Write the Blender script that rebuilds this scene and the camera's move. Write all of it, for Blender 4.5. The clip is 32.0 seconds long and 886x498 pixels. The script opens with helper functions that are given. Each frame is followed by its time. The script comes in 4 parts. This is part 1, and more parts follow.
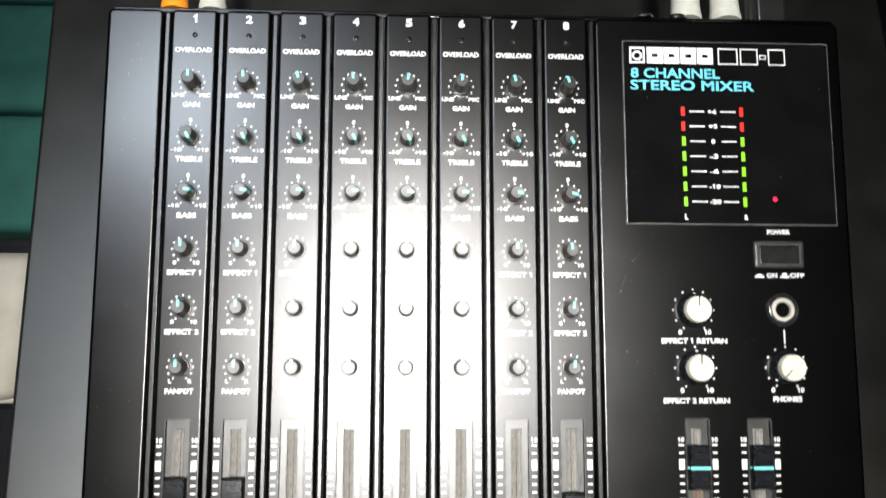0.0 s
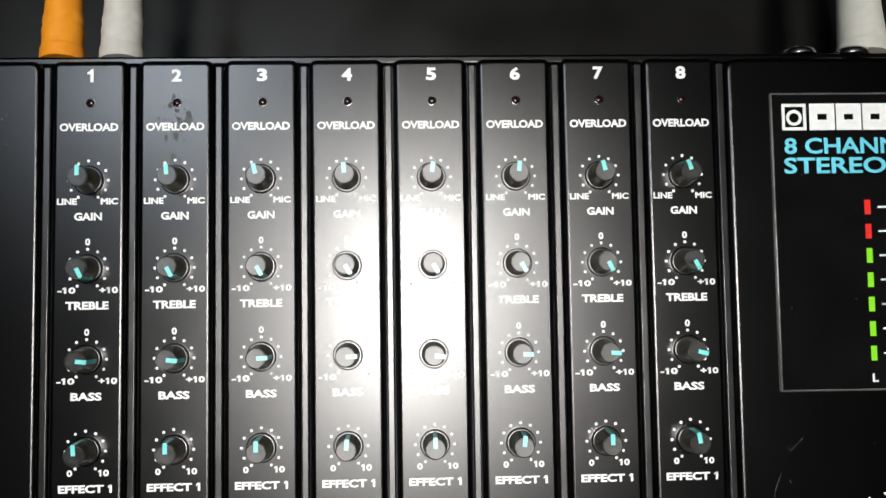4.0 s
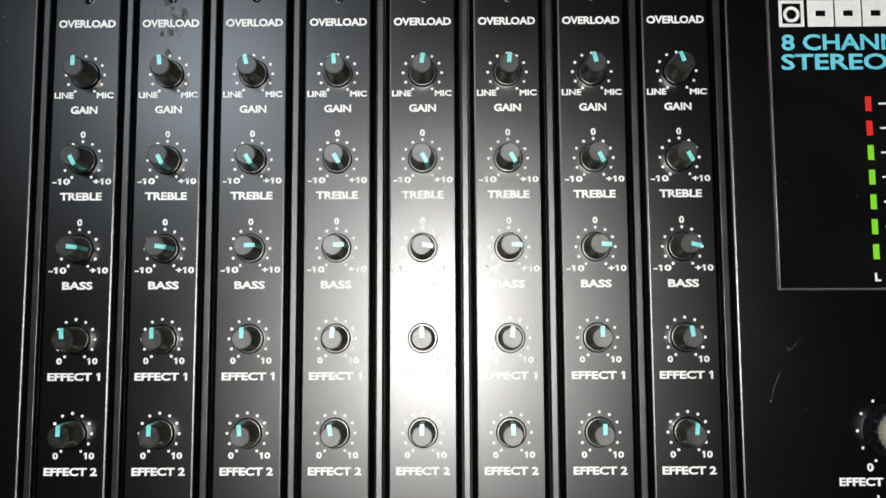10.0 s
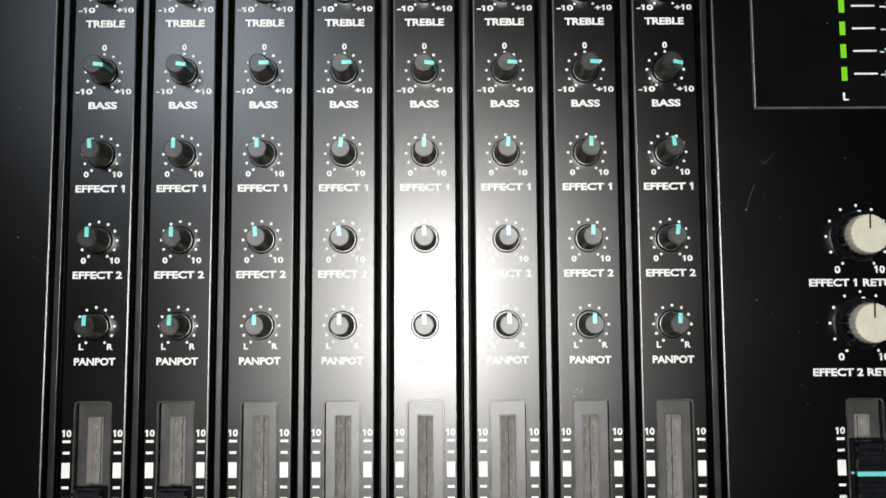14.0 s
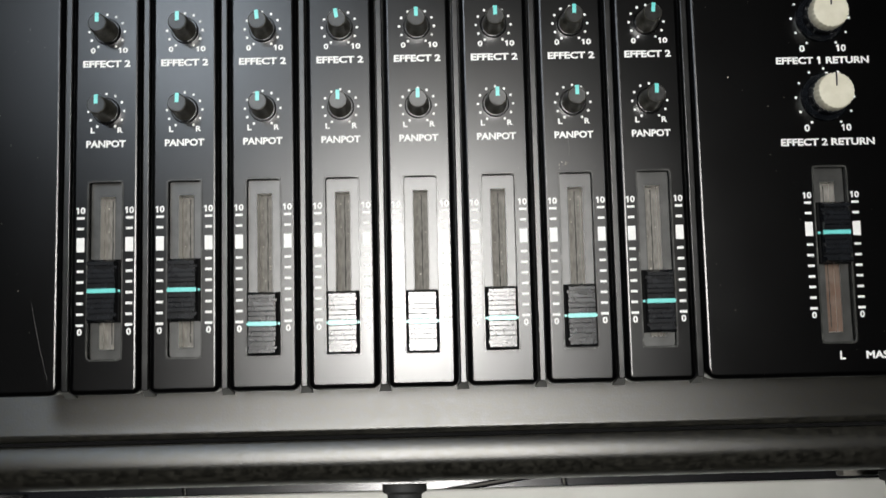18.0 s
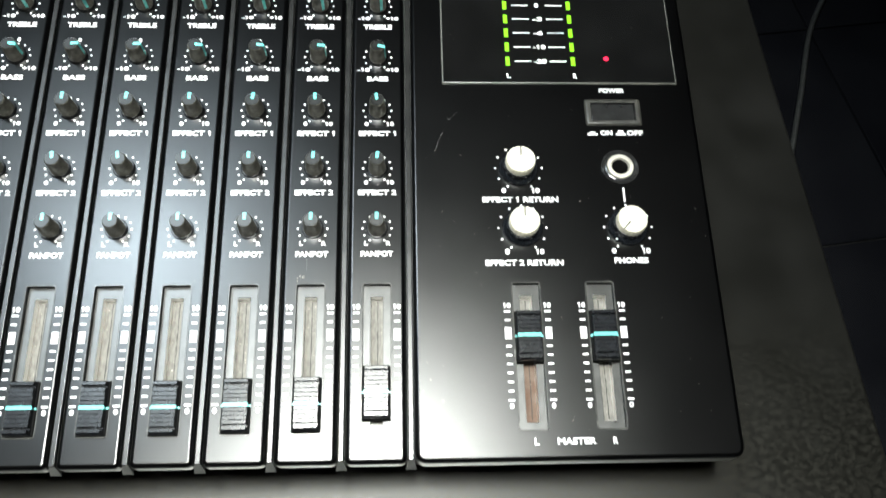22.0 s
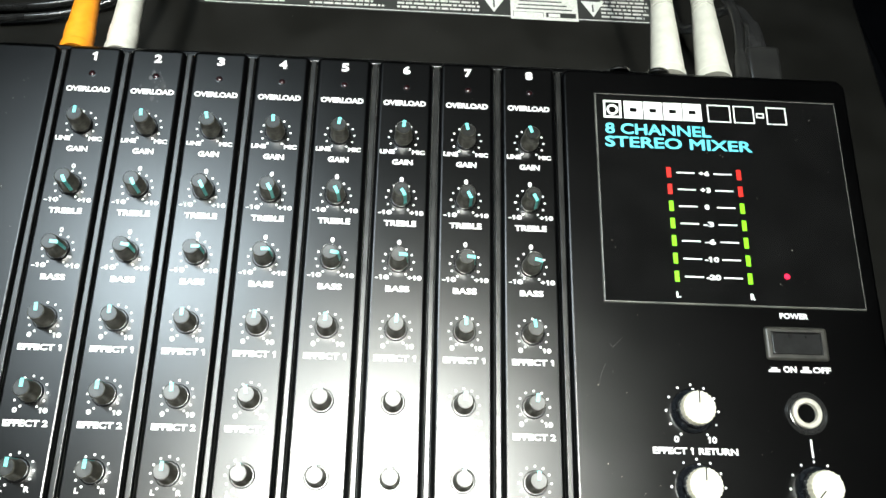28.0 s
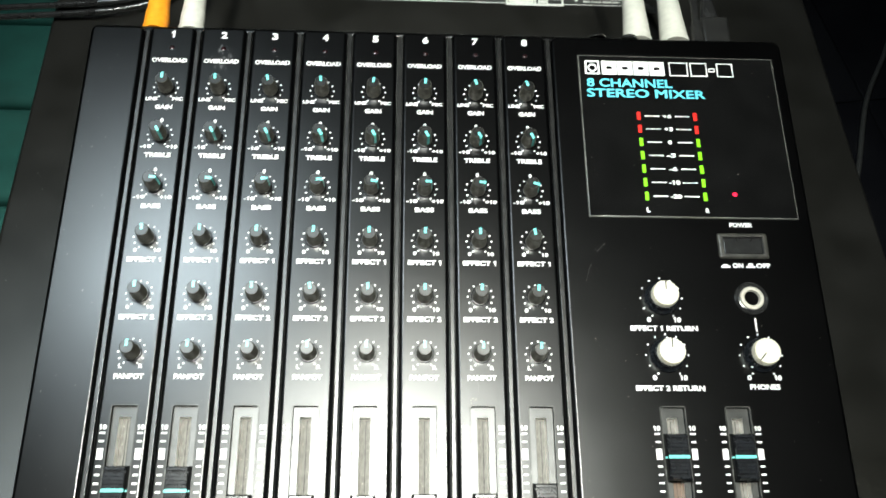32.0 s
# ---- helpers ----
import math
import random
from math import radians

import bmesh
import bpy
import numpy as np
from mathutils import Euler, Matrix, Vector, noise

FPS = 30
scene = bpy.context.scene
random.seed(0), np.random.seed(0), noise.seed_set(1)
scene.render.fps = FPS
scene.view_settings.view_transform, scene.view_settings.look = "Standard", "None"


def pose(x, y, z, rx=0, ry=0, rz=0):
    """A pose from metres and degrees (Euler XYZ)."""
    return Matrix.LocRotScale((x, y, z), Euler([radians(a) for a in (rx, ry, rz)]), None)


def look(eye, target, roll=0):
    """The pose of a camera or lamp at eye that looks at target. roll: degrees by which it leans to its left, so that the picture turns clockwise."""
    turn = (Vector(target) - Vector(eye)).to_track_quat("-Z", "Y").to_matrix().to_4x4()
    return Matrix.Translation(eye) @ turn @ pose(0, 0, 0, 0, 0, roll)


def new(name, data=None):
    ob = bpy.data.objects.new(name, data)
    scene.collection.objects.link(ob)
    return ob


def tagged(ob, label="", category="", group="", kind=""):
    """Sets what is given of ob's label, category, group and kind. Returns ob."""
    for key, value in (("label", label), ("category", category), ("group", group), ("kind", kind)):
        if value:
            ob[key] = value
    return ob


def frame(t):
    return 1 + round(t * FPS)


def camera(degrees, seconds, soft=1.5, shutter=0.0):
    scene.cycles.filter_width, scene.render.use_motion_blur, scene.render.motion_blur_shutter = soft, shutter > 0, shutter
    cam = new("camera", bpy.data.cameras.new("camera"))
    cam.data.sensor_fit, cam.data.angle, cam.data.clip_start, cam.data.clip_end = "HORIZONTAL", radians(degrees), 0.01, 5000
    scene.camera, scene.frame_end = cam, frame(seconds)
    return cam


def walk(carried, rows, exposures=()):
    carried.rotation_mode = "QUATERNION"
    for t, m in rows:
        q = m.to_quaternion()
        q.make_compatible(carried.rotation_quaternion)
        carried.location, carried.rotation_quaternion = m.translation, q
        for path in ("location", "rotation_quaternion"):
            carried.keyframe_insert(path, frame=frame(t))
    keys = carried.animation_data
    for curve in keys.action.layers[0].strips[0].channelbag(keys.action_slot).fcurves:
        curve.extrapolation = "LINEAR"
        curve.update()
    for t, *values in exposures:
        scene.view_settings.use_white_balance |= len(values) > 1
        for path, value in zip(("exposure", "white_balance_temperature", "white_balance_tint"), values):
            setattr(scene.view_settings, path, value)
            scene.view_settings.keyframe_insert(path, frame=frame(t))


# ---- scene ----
# The camera, in the mixer's own frame: the top panel is the plane z = 0, y runs to its rear.
cam = camera(54.6, 32.0, soft=1.5, shutter=0.35)
SLOPE = 9.3                      # degrees by which the panel rises to the rear
DECK = 0.245                     # height of the cabinet's top over the floor
MIXER = pose(0, 0, DECK + 0.0565, SLOPE, 0, 0)
ROWS = [
    (0.0, 0.0119, 0.0134, 0.4206, 7.61, -2.69, 0.12),
    (0.3, 0.0132, 0.0573, 0.4165, 5.47, -2.92, 0.32),
    (0.5, 0.0081, 0.0753, 0.3925, 5.37, -4.21, -0.55),
    (0.6, 0.0064, 0.0836, 0.3848, 4.53, -4.80, -0.92),
    (0.8, 0.0089, 0.1000, 0.3736, 2.59, -4.90, -0.87),
    (1.0, 0.0078, 0.1010, 0.3513, 3.42, -5.19, -0.86),
    (1.3, 0.0074, 0.1034, 0.3351, 3.74, -3.95, -0.73),
    (1.5, 0.0009, 0.0987, 0.3261, 7.20, -4.35, -0.06),
    (1.6, -0.0006, 0.1025, 0.3259, 8.34, -4.30, 0.04),
    (1.8, -0.0018, 0.1164, 0.3257, 7.34, -4.56, 0.32),
    (2.0, -0.0001, 0.1111, 0.3150, 7.46, -4.23, -0.56),
    (2.3, 0.0026, 0.1114, 0.3048, 7.81, -3.94, -1.03),
    (2.5, 0.0060, 0.1116, 0.2953, 7.26, -3.32, -0.84),
    (2.7, 0.0058, 0.1129, 0.2890, 5.74, -3.17, -0.79),
    (3.0, 0.0065, 0.1115, 0.2835, 5.74, -3.13, -0.72),
    (3.2, 0.0056, 0.1156, 0.2829, 5.22, -3.31, -0.62),
    (3.5, 0.0070, 0.1158, 0.2799, 3.48, -2.82, -0.95),
    (5.5, 0.0088, 0.0969, 0.2568, 4.59, -0.89, -0.07),
    (6.0, 0.0109, 0.0952, 0.2580, 4.87, -0.79, -0.21),
    (6.5, 0.0042, 0.1033, 0.2620, 6.02, -0.90, 0.07),
    (7.0, 0.0083, 0.0997, 0.2631, 5.53, -0.39, -0.32),
    (7.3, 0.0098, 0.0957, 0.2653, 5.44, -0.68, -0.73),
    (7.5, 0.0090, 0.0918, 0.2664, 5.63, -0.86, -0.83),
    (8.0, 0.0093, 0.0822, 0.2710, 6.06, -0.56, -0.72),
    (8.5, 0.0094, 0.0742, 0.2733, 6.14, -0.21, -0.22),
    (9.0, 0.0132, 0.0722, 0.2725, 5.80, -0.11, 0.14),
    (9.5, 0.0222, 0.0712, 0.2673, 5.62, 0.29, -0.17),
    (10.0, 0.0224, 0.0696, 0.2670, 5.73, 0.57, -0.23),
    (10.5, 0.0231, 0.0592, 0.2711, 5.85, 0.46, -0.54),
    (11.0, 0.0224, 0.0528, 0.2748, 5.65, 0.07, -0.79),
    (11.5, 0.0201, 0.0467, 0.2747, 5.84, 0.20, -0.66),
    (12.0, 0.0179, 0.0378, 0.2744, 5.64, 0.46, -0.71),
    (12.5, 0.0223, 0.0284, 0.2796, 6.23, 0.14, -0.74),
    (13.0, 0.0223, 0.0233, 0.2821, 6.46, 0.20, -0.29),
    (13.5, 0.0221, 0.0159, 0.2806, 5.81, 0.44, -0.26),
    (15.5, 0.0109, -0.0004, 0.2892, 4.21, -1.27, -0.15),
    (16.0, 0.0103, -0.0116, 0.2862, 3.95, -1.30, -0.58),
    (16.5, 0.0097, -0.0250, 0.2847, 3.98, -1.46, -1.25),
    (17.0, 0.0106, -0.0351, 0.2851, 4.00, -1.16, -1.68),
    (17.2, 0.0119, -0.0413, 0.2865, 4.25, -1.20, -1.85),
    (17.5, 0.0140, -0.0469, 0.2887, 4.34, -1.13, -1.95),
    (17.7, 0.0152, -0.0505, 0.2904, 4.71, -0.91, -1.47),
    (18.0, 0.0164, -0.0651, 0.2935, 5.12, -0.77, -1.36),
    (18.1, 0.0154, -0.0702, 0.2937, 5.90, -0.68, -1.08),
    (18.3, 0.0089, -0.0837, 0.2907, 8.13, -0.76, -0.25),
    (18.5, 0.0102, -0.0952, 0.2890, 11.33, -0.21, 0.86),
    (18.8, 0.0080, -0.1017, 0.2798, 15.87, -0.50, 2.34),
    (19.0, 0.0050, -0.1127, 0.2744, 17.57, -1.17, 1.85),
    (19.3, 0.0224, -0.1261, 0.2773, 18.14, -0.05, 0.57),
    (19.5, 0.0294, -0.1317, 0.2835, 18.13, -0.17, 0.34),
    (19.8, 0.0348, -0.1417, 0.2918, 18.75, -1.13, -0.22),
    (20.0, 0.0490, -0.1444, 0.2978, 19.91, -1.10, -0.02),
    (20.2, 0.0595, -0.1417, 0.3083, 20.20, -1.48, -0.87),
    (20.5, 0.0789, -0.1449, 0.3118, 19.51, -1.13, -2.02),
    (20.7, 0.0797, -0.1526, 0.3115, 20.46, -1.84, -2.83),
    (21.0, 0.0850, -0.1479, 0.3149, 20.52, -1.29, -2.09),
    (21.2, 0.0853, -0.1466, 0.3171, 20.54, -1.47, -2.26),
    (21.5, 0.0911, -0.1446, 0.3248, 20.80, -2.25, -2.54),
    (21.7, 0.0972, -0.1409, 0.3281, 20.73, -2.25, -2.00),
    (22.0, 0.1034, -0.1311, 0.3344, 21.76, -2.66, -1.39),
    (22.5, 0.1015, -0.1037, 0.3368, 20.98, -2.69, -0.11),
    (22.7, 0.0978, -0.0972, 0.3354, 21.37, -2.81, 0.17),
    (23.0, 0.0937, -0.0830, 0.3353, 21.31, -2.78, 0.38),
    (23.3, 0.0873, -0.0721, 0.3338, 20.79, -3.01, 1.25),
    (23.5, 0.0840, -0.0660, 0.3320, 20.55, -2.95, 1.69),
    (24.0, 0.0808, -0.0596, 0.3295, 20.10, -3.08, 1.75),
    (24.5, 0.0797, -0.0594, 0.3308, 20.00, -3.38, 1.63),
    (26.5, 0.0616, -0.0504, 0.3443, 20.77, -2.97, 0.60),
    (27.0, 0.0504, -0.0456, 0.3364, 22.50, -3.17, 0.19),
    (27.5, 0.0447, -0.0216, 0.3302, 20.80, -3.07, 0.91),
    (28.0, 0.0426, -0.0194, 0.3270, 20.46, -3.18, 1.11),
    (28.5, 0.0409, -0.0282, 0.3281, 19.90, -3.12, 0.52),
    (29.0, 0.0397, -0.0408, 0.3361, 20.46, -3.37, 0.11),
    (29.5, 0.0343, -0.0489, 0.3402, 20.71, -3.49, 0.23),
    (30.0, 0.0334, -0.0535, 0.3426, 21.08, -3.55, -0.23),
    (30.5, 0.0315, -0.0572, 0.3458, 21.06, -3.71, -0.17),
    (31.0, 0.0290, -0.0647, 0.3530, 21.47, -3.41, -0.24),
    (31.3, 0.0289, -0.0753, 0.3654, 22.12, -3.32, -0.56),
    (31.5, 0.0291, -0.0839, 0.3772, 22.38, -3.26, -0.96),
    (31.7, 0.0297, -0.0910, 0.3895, 22.54, -3.38, -1.10),
    (32.0, 0.0277, -0.0905, 0.3929, 21.52, -3.04, -0.39),
]
EXPOSURES = [(0, 0.35, 6500, 10), (1, -0.05, 6500, 10), (3.5, -0.35, 6500, 10), (6, -0.72, 6450, 9), (16, -0.75, 6450, 9), (18, -0.8, 6450, 9),
             (19.5, 0.1, 6300, 5), (21, 0.75, 6300, 2), (24, 0.85, 6350, 2), (28, 0.74, 6400, 1), (32, 0.62, 6450, 0)]
walk(cam, [(t, MIXER @ pose(x, y, z, rx, ry, rz)) for t, x, y, z, rx, ry, rz in ROWS], EXPOSURES)

# ---- light ----
world = bpy.data.worlds.new("night")
world.use_nodes = True
world.node_tree.nodes["Background"].inputs[0].default_value = (0.012, 0.014, 0.018, 1)
world.node_tree.nodes["Background"].inputs[1].default_value = 0.3
scene.world = world


def lamp(name, eye, target, sx, sy, watts, colour, spread=180):
    data = bpy.data.lights.new(name, "AREA")
    data.shape, data.size, data.size_y, data.energy, data.color = "RECTANGLE", sx, sy, watts, colour
    data.spread = radians(spread)
    ob = new(name, data)
    ob.matrix_world = look(eye, target)
    return ob


CENTRE = MIXER @ Vector((0.0, 0.02, 0.0))
UP = (MIXER.to_3x3() @ Vector((-0.009, 0.015, 1.0))).normalized()
COOL = (MIXER.to_3x3() @ Vector((-0.28, 0.33, 0.90))).normalized()
# Added overhead lamp stands in for the light carried with the camera.
standin_eye = CENTRE + UP * 2.5
lamp("camera_light_standin", standin_eye, CENTRE + Vector((0.01, -0.04, 0)), 0.30, 0.62, 2.15, (1.0, 0.97, 0.93), 21)
cool_eye = CENTRE + COOL * 2.05
lamp("cool_light", cool_eye, CENTRE, 0.36, 0.32, 1.05, (0.81, 0.90, 1.0), 50)

# ---- materials ----
MATS = {}


def nodes_of(name, colour, rough, metal=0.0, spec=0.5):
    m = bpy.data.materials.new(name)
    m.use_nodes = True
    b = m.node_tree.nodes["Principled BSDF"]
    b.inputs["Base Color"].default_value = (*colour, 1)
    b.inputs["Roughness"].default_value = rough
    b.inputs["Metallic"].default_value = metal
    b.inputs["Specular IOR Level"].default_value = spec
    MATS[name] = m
    return m, m.node_tree.nodes, m.node_tree.links, b


def noise_node(n, l, scale, detail=3.0, stretch=(1, 1, 1)):
    co = n.new("ShaderNodeTexCoord")
    mp = n.new("ShaderNodeMapping")
    mp.inputs["Scale"].default_value = stretch
    nz = n.new("ShaderNodeTexNoise")
    nz.inputs["Scale"].default_value, nz.inputs["Detail"].default_value = scale, detail
    l.new(co.outputs["Object"], mp.inputs[0])
    l.new(mp.outputs[0], nz.inputs["Vector"])
    return nz


def surface(name, dark, light, rough=(0.4, 0.5), scale=60, grain=1500, bump=0.02, metal=0.0, spec=0.5, specks=0.0, stretch=(1, 1, 1)):
    """Two-scale surface: slow tone drift between two colours, drifting gloss, fine relief; specks of pale dust if asked."""
    m, n, l, b = nodes_of(name, dark, rough[0], metal, spec)
    slow = noise_node(n, l, scale, 4.0, stretch)
    ramp = n.new("ShaderNodeValToRGB")
    ramp.color_ramp.elements[0].position, ramp.color_ramp.elements[1].position = 0.35, 0.7
    ramp.color_ramp.elements[0].color, ramp.color_ramp.elements[1].color = (*dark, 1), (*light, 1)
    l.new(slow.outputs["Fac"], ramp.inputs[0])
    colour = ramp.outputs[0]
    if specks:
        vor = n.new("ShaderNodeTexVoronoi")
        vor.inputs["Scale"].default_value = specks
        co = n.new("ShaderNodeTexCoord")
        l.new(co.outputs["Object"], vor.inputs["Vector"])
        dots = n.new("ShaderNodeMapRange")
        dots.inputs["From Min"].default_value, dots.inputs["From Max"].default_value = 0.035, 0.02
        l.new(vor.outputs["Distance"], dots.inputs["Value"])
        patch = noise_node(n, l, 22.0, 2.0)
        gate = n.new("ShaderNodeMapRange")
        gate.inputs["From Min"].default_value, gate.inputs["From Max"].default_value = 0.52, 0.62
        l.new(patch.outputs["Fac"], gate.inputs["Value"])
        both = n.new("ShaderNodeMath")
        both.operation = "MULTIPLY"
        l.new(dots.outputs[0], both.inputs[0])
        l.new(gate.outputs[0], both.inputs[1])
        mix = n.new("ShaderNodeMixRGB")
        mix.inputs["Color2"].default_value = (0.45, 0.44, 0.40, 1)
        l.new(both.outputs[0], mix.inputs["Fac"])
        l.new(colour, mix.inputs["Color1"])
        colour = mix.outputs[0]
    l.new(colour, b.inputs["Base Color"])
    span = n.new("ShaderNodeMapRange")
    span.inputs["To Min"].default_value, span.inputs["To Max"].default_value = rough
    l.new(slow.outputs["Fac"], span.inputs["Value"])
    l.new(span.outputs[0], b.inputs["Roughness"])
    if bump:
        fine = noise_node(n, l, grain, 2.0)
        bp = n.new("ShaderNodeBump")
        bp.inputs["Strength"].default_value, bp.inputs["Distance"].default_value = bump, 0.001
        l.new(fine.outputs["Fac"], bp.inputs["Height"])
        l.new(bp.outputs[0], b.inputs["Normal"])
    return m


def lacquer(m, ior=1.5, haze=0.0, sheen=0.0):
    """Turns a surface into smooth moulded plastic: a matt body under a clean gloss that falls off softly."""
    n, l = m.node_tree.nodes, m.node_tree.links
    b = n["Principled BSDF"]
    body, gloss = n.new("ShaderNodeBsdfDiffuse"), n.new("ShaderNodeBsdfGlossy")
    gloss.distribution = "BECKMANN"
    gloss.inputs["Color"].default_value = (1, 1, 1, 1)
    edge, mix = n.new("ShaderNodeFresnel"), n.new("ShaderNodeMixShader")
    edge.inputs["IOR"].default_value = ior
    l.new(b.inputs["Base Color"].links[0].from_socket, body.inputs["Color"])
    l.new(b.inputs["Roughness"].links[0].from_socket, gloss.inputs["Roughness"])
    shine = gloss
    if haze:
        wide, shine = n.new("ShaderNodeBsdfGlossy"), n.new("ShaderNodeMixShader")
        wide.distribution = "BECKMANN"
        wide.inputs["Color"].default_value = (1, 1, 1, 1)
        wide.inputs["Roughness"].default_value = 0.43
        shine.inputs[0].default_value = haze
        l.new(gloss.outputs[0], shine.inputs[1])
        l.new(wide.outputs[0], shine.inputs[2])
    if sheen:
        sharp, both = n.new("ShaderNodeBsdfGlossy"), n.new("ShaderNodeMixShader")
        sharp.distribution = "BECKMANN"
        sharp.inputs["Color"].default_value = (1, 1, 1, 1)
        sharp.inputs["Roughness"].default_value = 0.16
        both.inputs[0].default_value = sheen
        l.new(shine.outputs[0], both.inputs[1])
        l.new(sharp.outputs[0], both.inputs[2])
        shine = both
    for q in b.inputs["Normal"].links:
        l.new(q.from_socket, gloss.inputs["Normal"])
    l.new(edge.outputs[0], mix.inputs[0])
    l.new(body.outputs[0], mix.inputs[1])
    l.new(shine.outputs[0], mix.inputs[2])
    l.new(mix.outputs[0], n["Material Output"].inputs["Surface"])
    n.remove(b)
    return m


def glow(name, colour, strength):
    m, n, l, b = nodes_of(name, colour, 0.35)
    b.inputs["Base Color"].default_value = (*[0.08 * c for c in colour], 1)
    b.inputs["Emission Color"].default_value = (*colour, 1)
    b.inputs["Emission Strength"].default_value = strength
    return m


lacquer(surface("panel_black", (0.0006, 0.0006, 0.0007), (0.0011, 0.0011, 0.0012), (0.27, 0.305), 40, 2600, 0.0, specks=420), 1.46, 0.08, 0.11)
lacquer(surface("rail_grey", (0.012, 0.012, 0.012), (0.022, 0.022, 0.021), (0.27, 0.33), 90, 2500, 0.0), 1.5, 0.08)
surface("groove_black", (0.006, 0.006, 0.006), (0.012, 0.012, 0.012), (0.5, 0.7), 90, 1500, 0.05)
lacquer(surface("knob_black", (0.026, 0.025, 0.021), (0.076, 0.073, 0.060), (0.27, 0.37), 700, 3000, 0.03), 1.62)
lacquer(surface("knob_cap", (0.008, 0.008, 0.0078), (0.020, 0.020, 0.0185), (0.29, 0.37), 500, 3000, 0.02), 1.45)
surface("switch_frame", (0.020, 0.020, 0.018), (0.044, 0.042, 0.036), (0.28, 0.45), 260, 3000, 0.02)
lacquer(surface("well_grey", (0.042, 0.042, 0.040), (0.072, 0.072, 0.068), (0.28, 0.33), 160, 2500, 0.0), 1.46, 0.08)
surface("slot_felt", (0.13, 0.122, 0.108), (0.23, 0.218, 0.195), (0.8, 0.95), 300, 4000, 0.1, stretch=(4, 1, 1))
surface("slot_felt_brown", (0.10, 0.055, 0.035), (0.15, 0.11, 0.085), (0.8, 0.95), 220, 4000, 0.1)
lacquer(surface("fader_black", (0.0045, 0.0052, 0.0064), (0.009, 0.0104, 0.0128), (0.22, 0.27), 260, 3000, 0.0), 1.5, 0.1)
surface("ink_white", (0.80, 0.80, 0.78), (0.87, 0.87, 0.85), (0.5, 0.6), 600, 4000, 0.0)
surface("ink_cyan", (0.10, 0.54, 0.68), (0.13, 0.62, 0.76), (0.45, 0.55), 600, 4000, 0.0)
lacquer(surface("pointer_cyan", (0.17, 0.66, 0.62), (0.22, 0.74, 0.70), (0.26, 0.32), 600, 4000, 0.0), 1.5)
surface("cream_plastic", (0.60, 0.57, 0.45), (0.68, 0.65, 0.53), (0.4, 0.5), 300, 3000, 0.04)
surface("acrylic_black", (0.004, 0.004, 0.004), (0.006, 0.006, 0.006), (0.06, 0.12), 60, 3000, 0.0, specks=330)
surface("acrylic_edge", (0.07, 0.07, 0.065), (0.12, 0.12, 0.11), (0.2, 0.3), 60, 3000, 0.0)
lacquer(surface("switch_black", (0.014, 0.014, 0.014), (0.022, 0.022, 0.022), (0.16, 0.26), 200, 3000, 0.03))
surface("smoke_edge", (0.03, 0.03, 0.028), (0.055, 0.055, 0.05), (0.2, 0.32), 200, 3000, 0.0)
surface("steel", (0.55, 0.54, 0.52), (0.66, 0.65, 0.62), (0.18, 0.3), 300, 4000, 0.02, metal=1.0)
surface("led_dark", (0.012, 0.002, 0.0025), (0.017, 0.003, 0.0035), (0.2, 0.3), 600, 4000, 0.0)
lacquer(surface("smudge", (0.001, 0.001, 0.001), (0.003, 0.003, 0.003), (0.42, 0.55), 260, 2600, 0.0), 1.42)
surface("nickel", (0.36, 0.34, 0.29), (0.52, 0.50, 0.44), (0.45, 0.55), 300, 4000, 0.05, metal=0.5)
surface("slit_black", (0.01, 0.009, 0.008), (0.02, 0.018, 0.016), (0.6, 0.8), 300, 3000, 0.0)
surface("dust_pale", (0.30, 0.27, 0.22), (0.52, 0.49, 0.42), (0.7, 0.9), 900, 3000, 0.0)


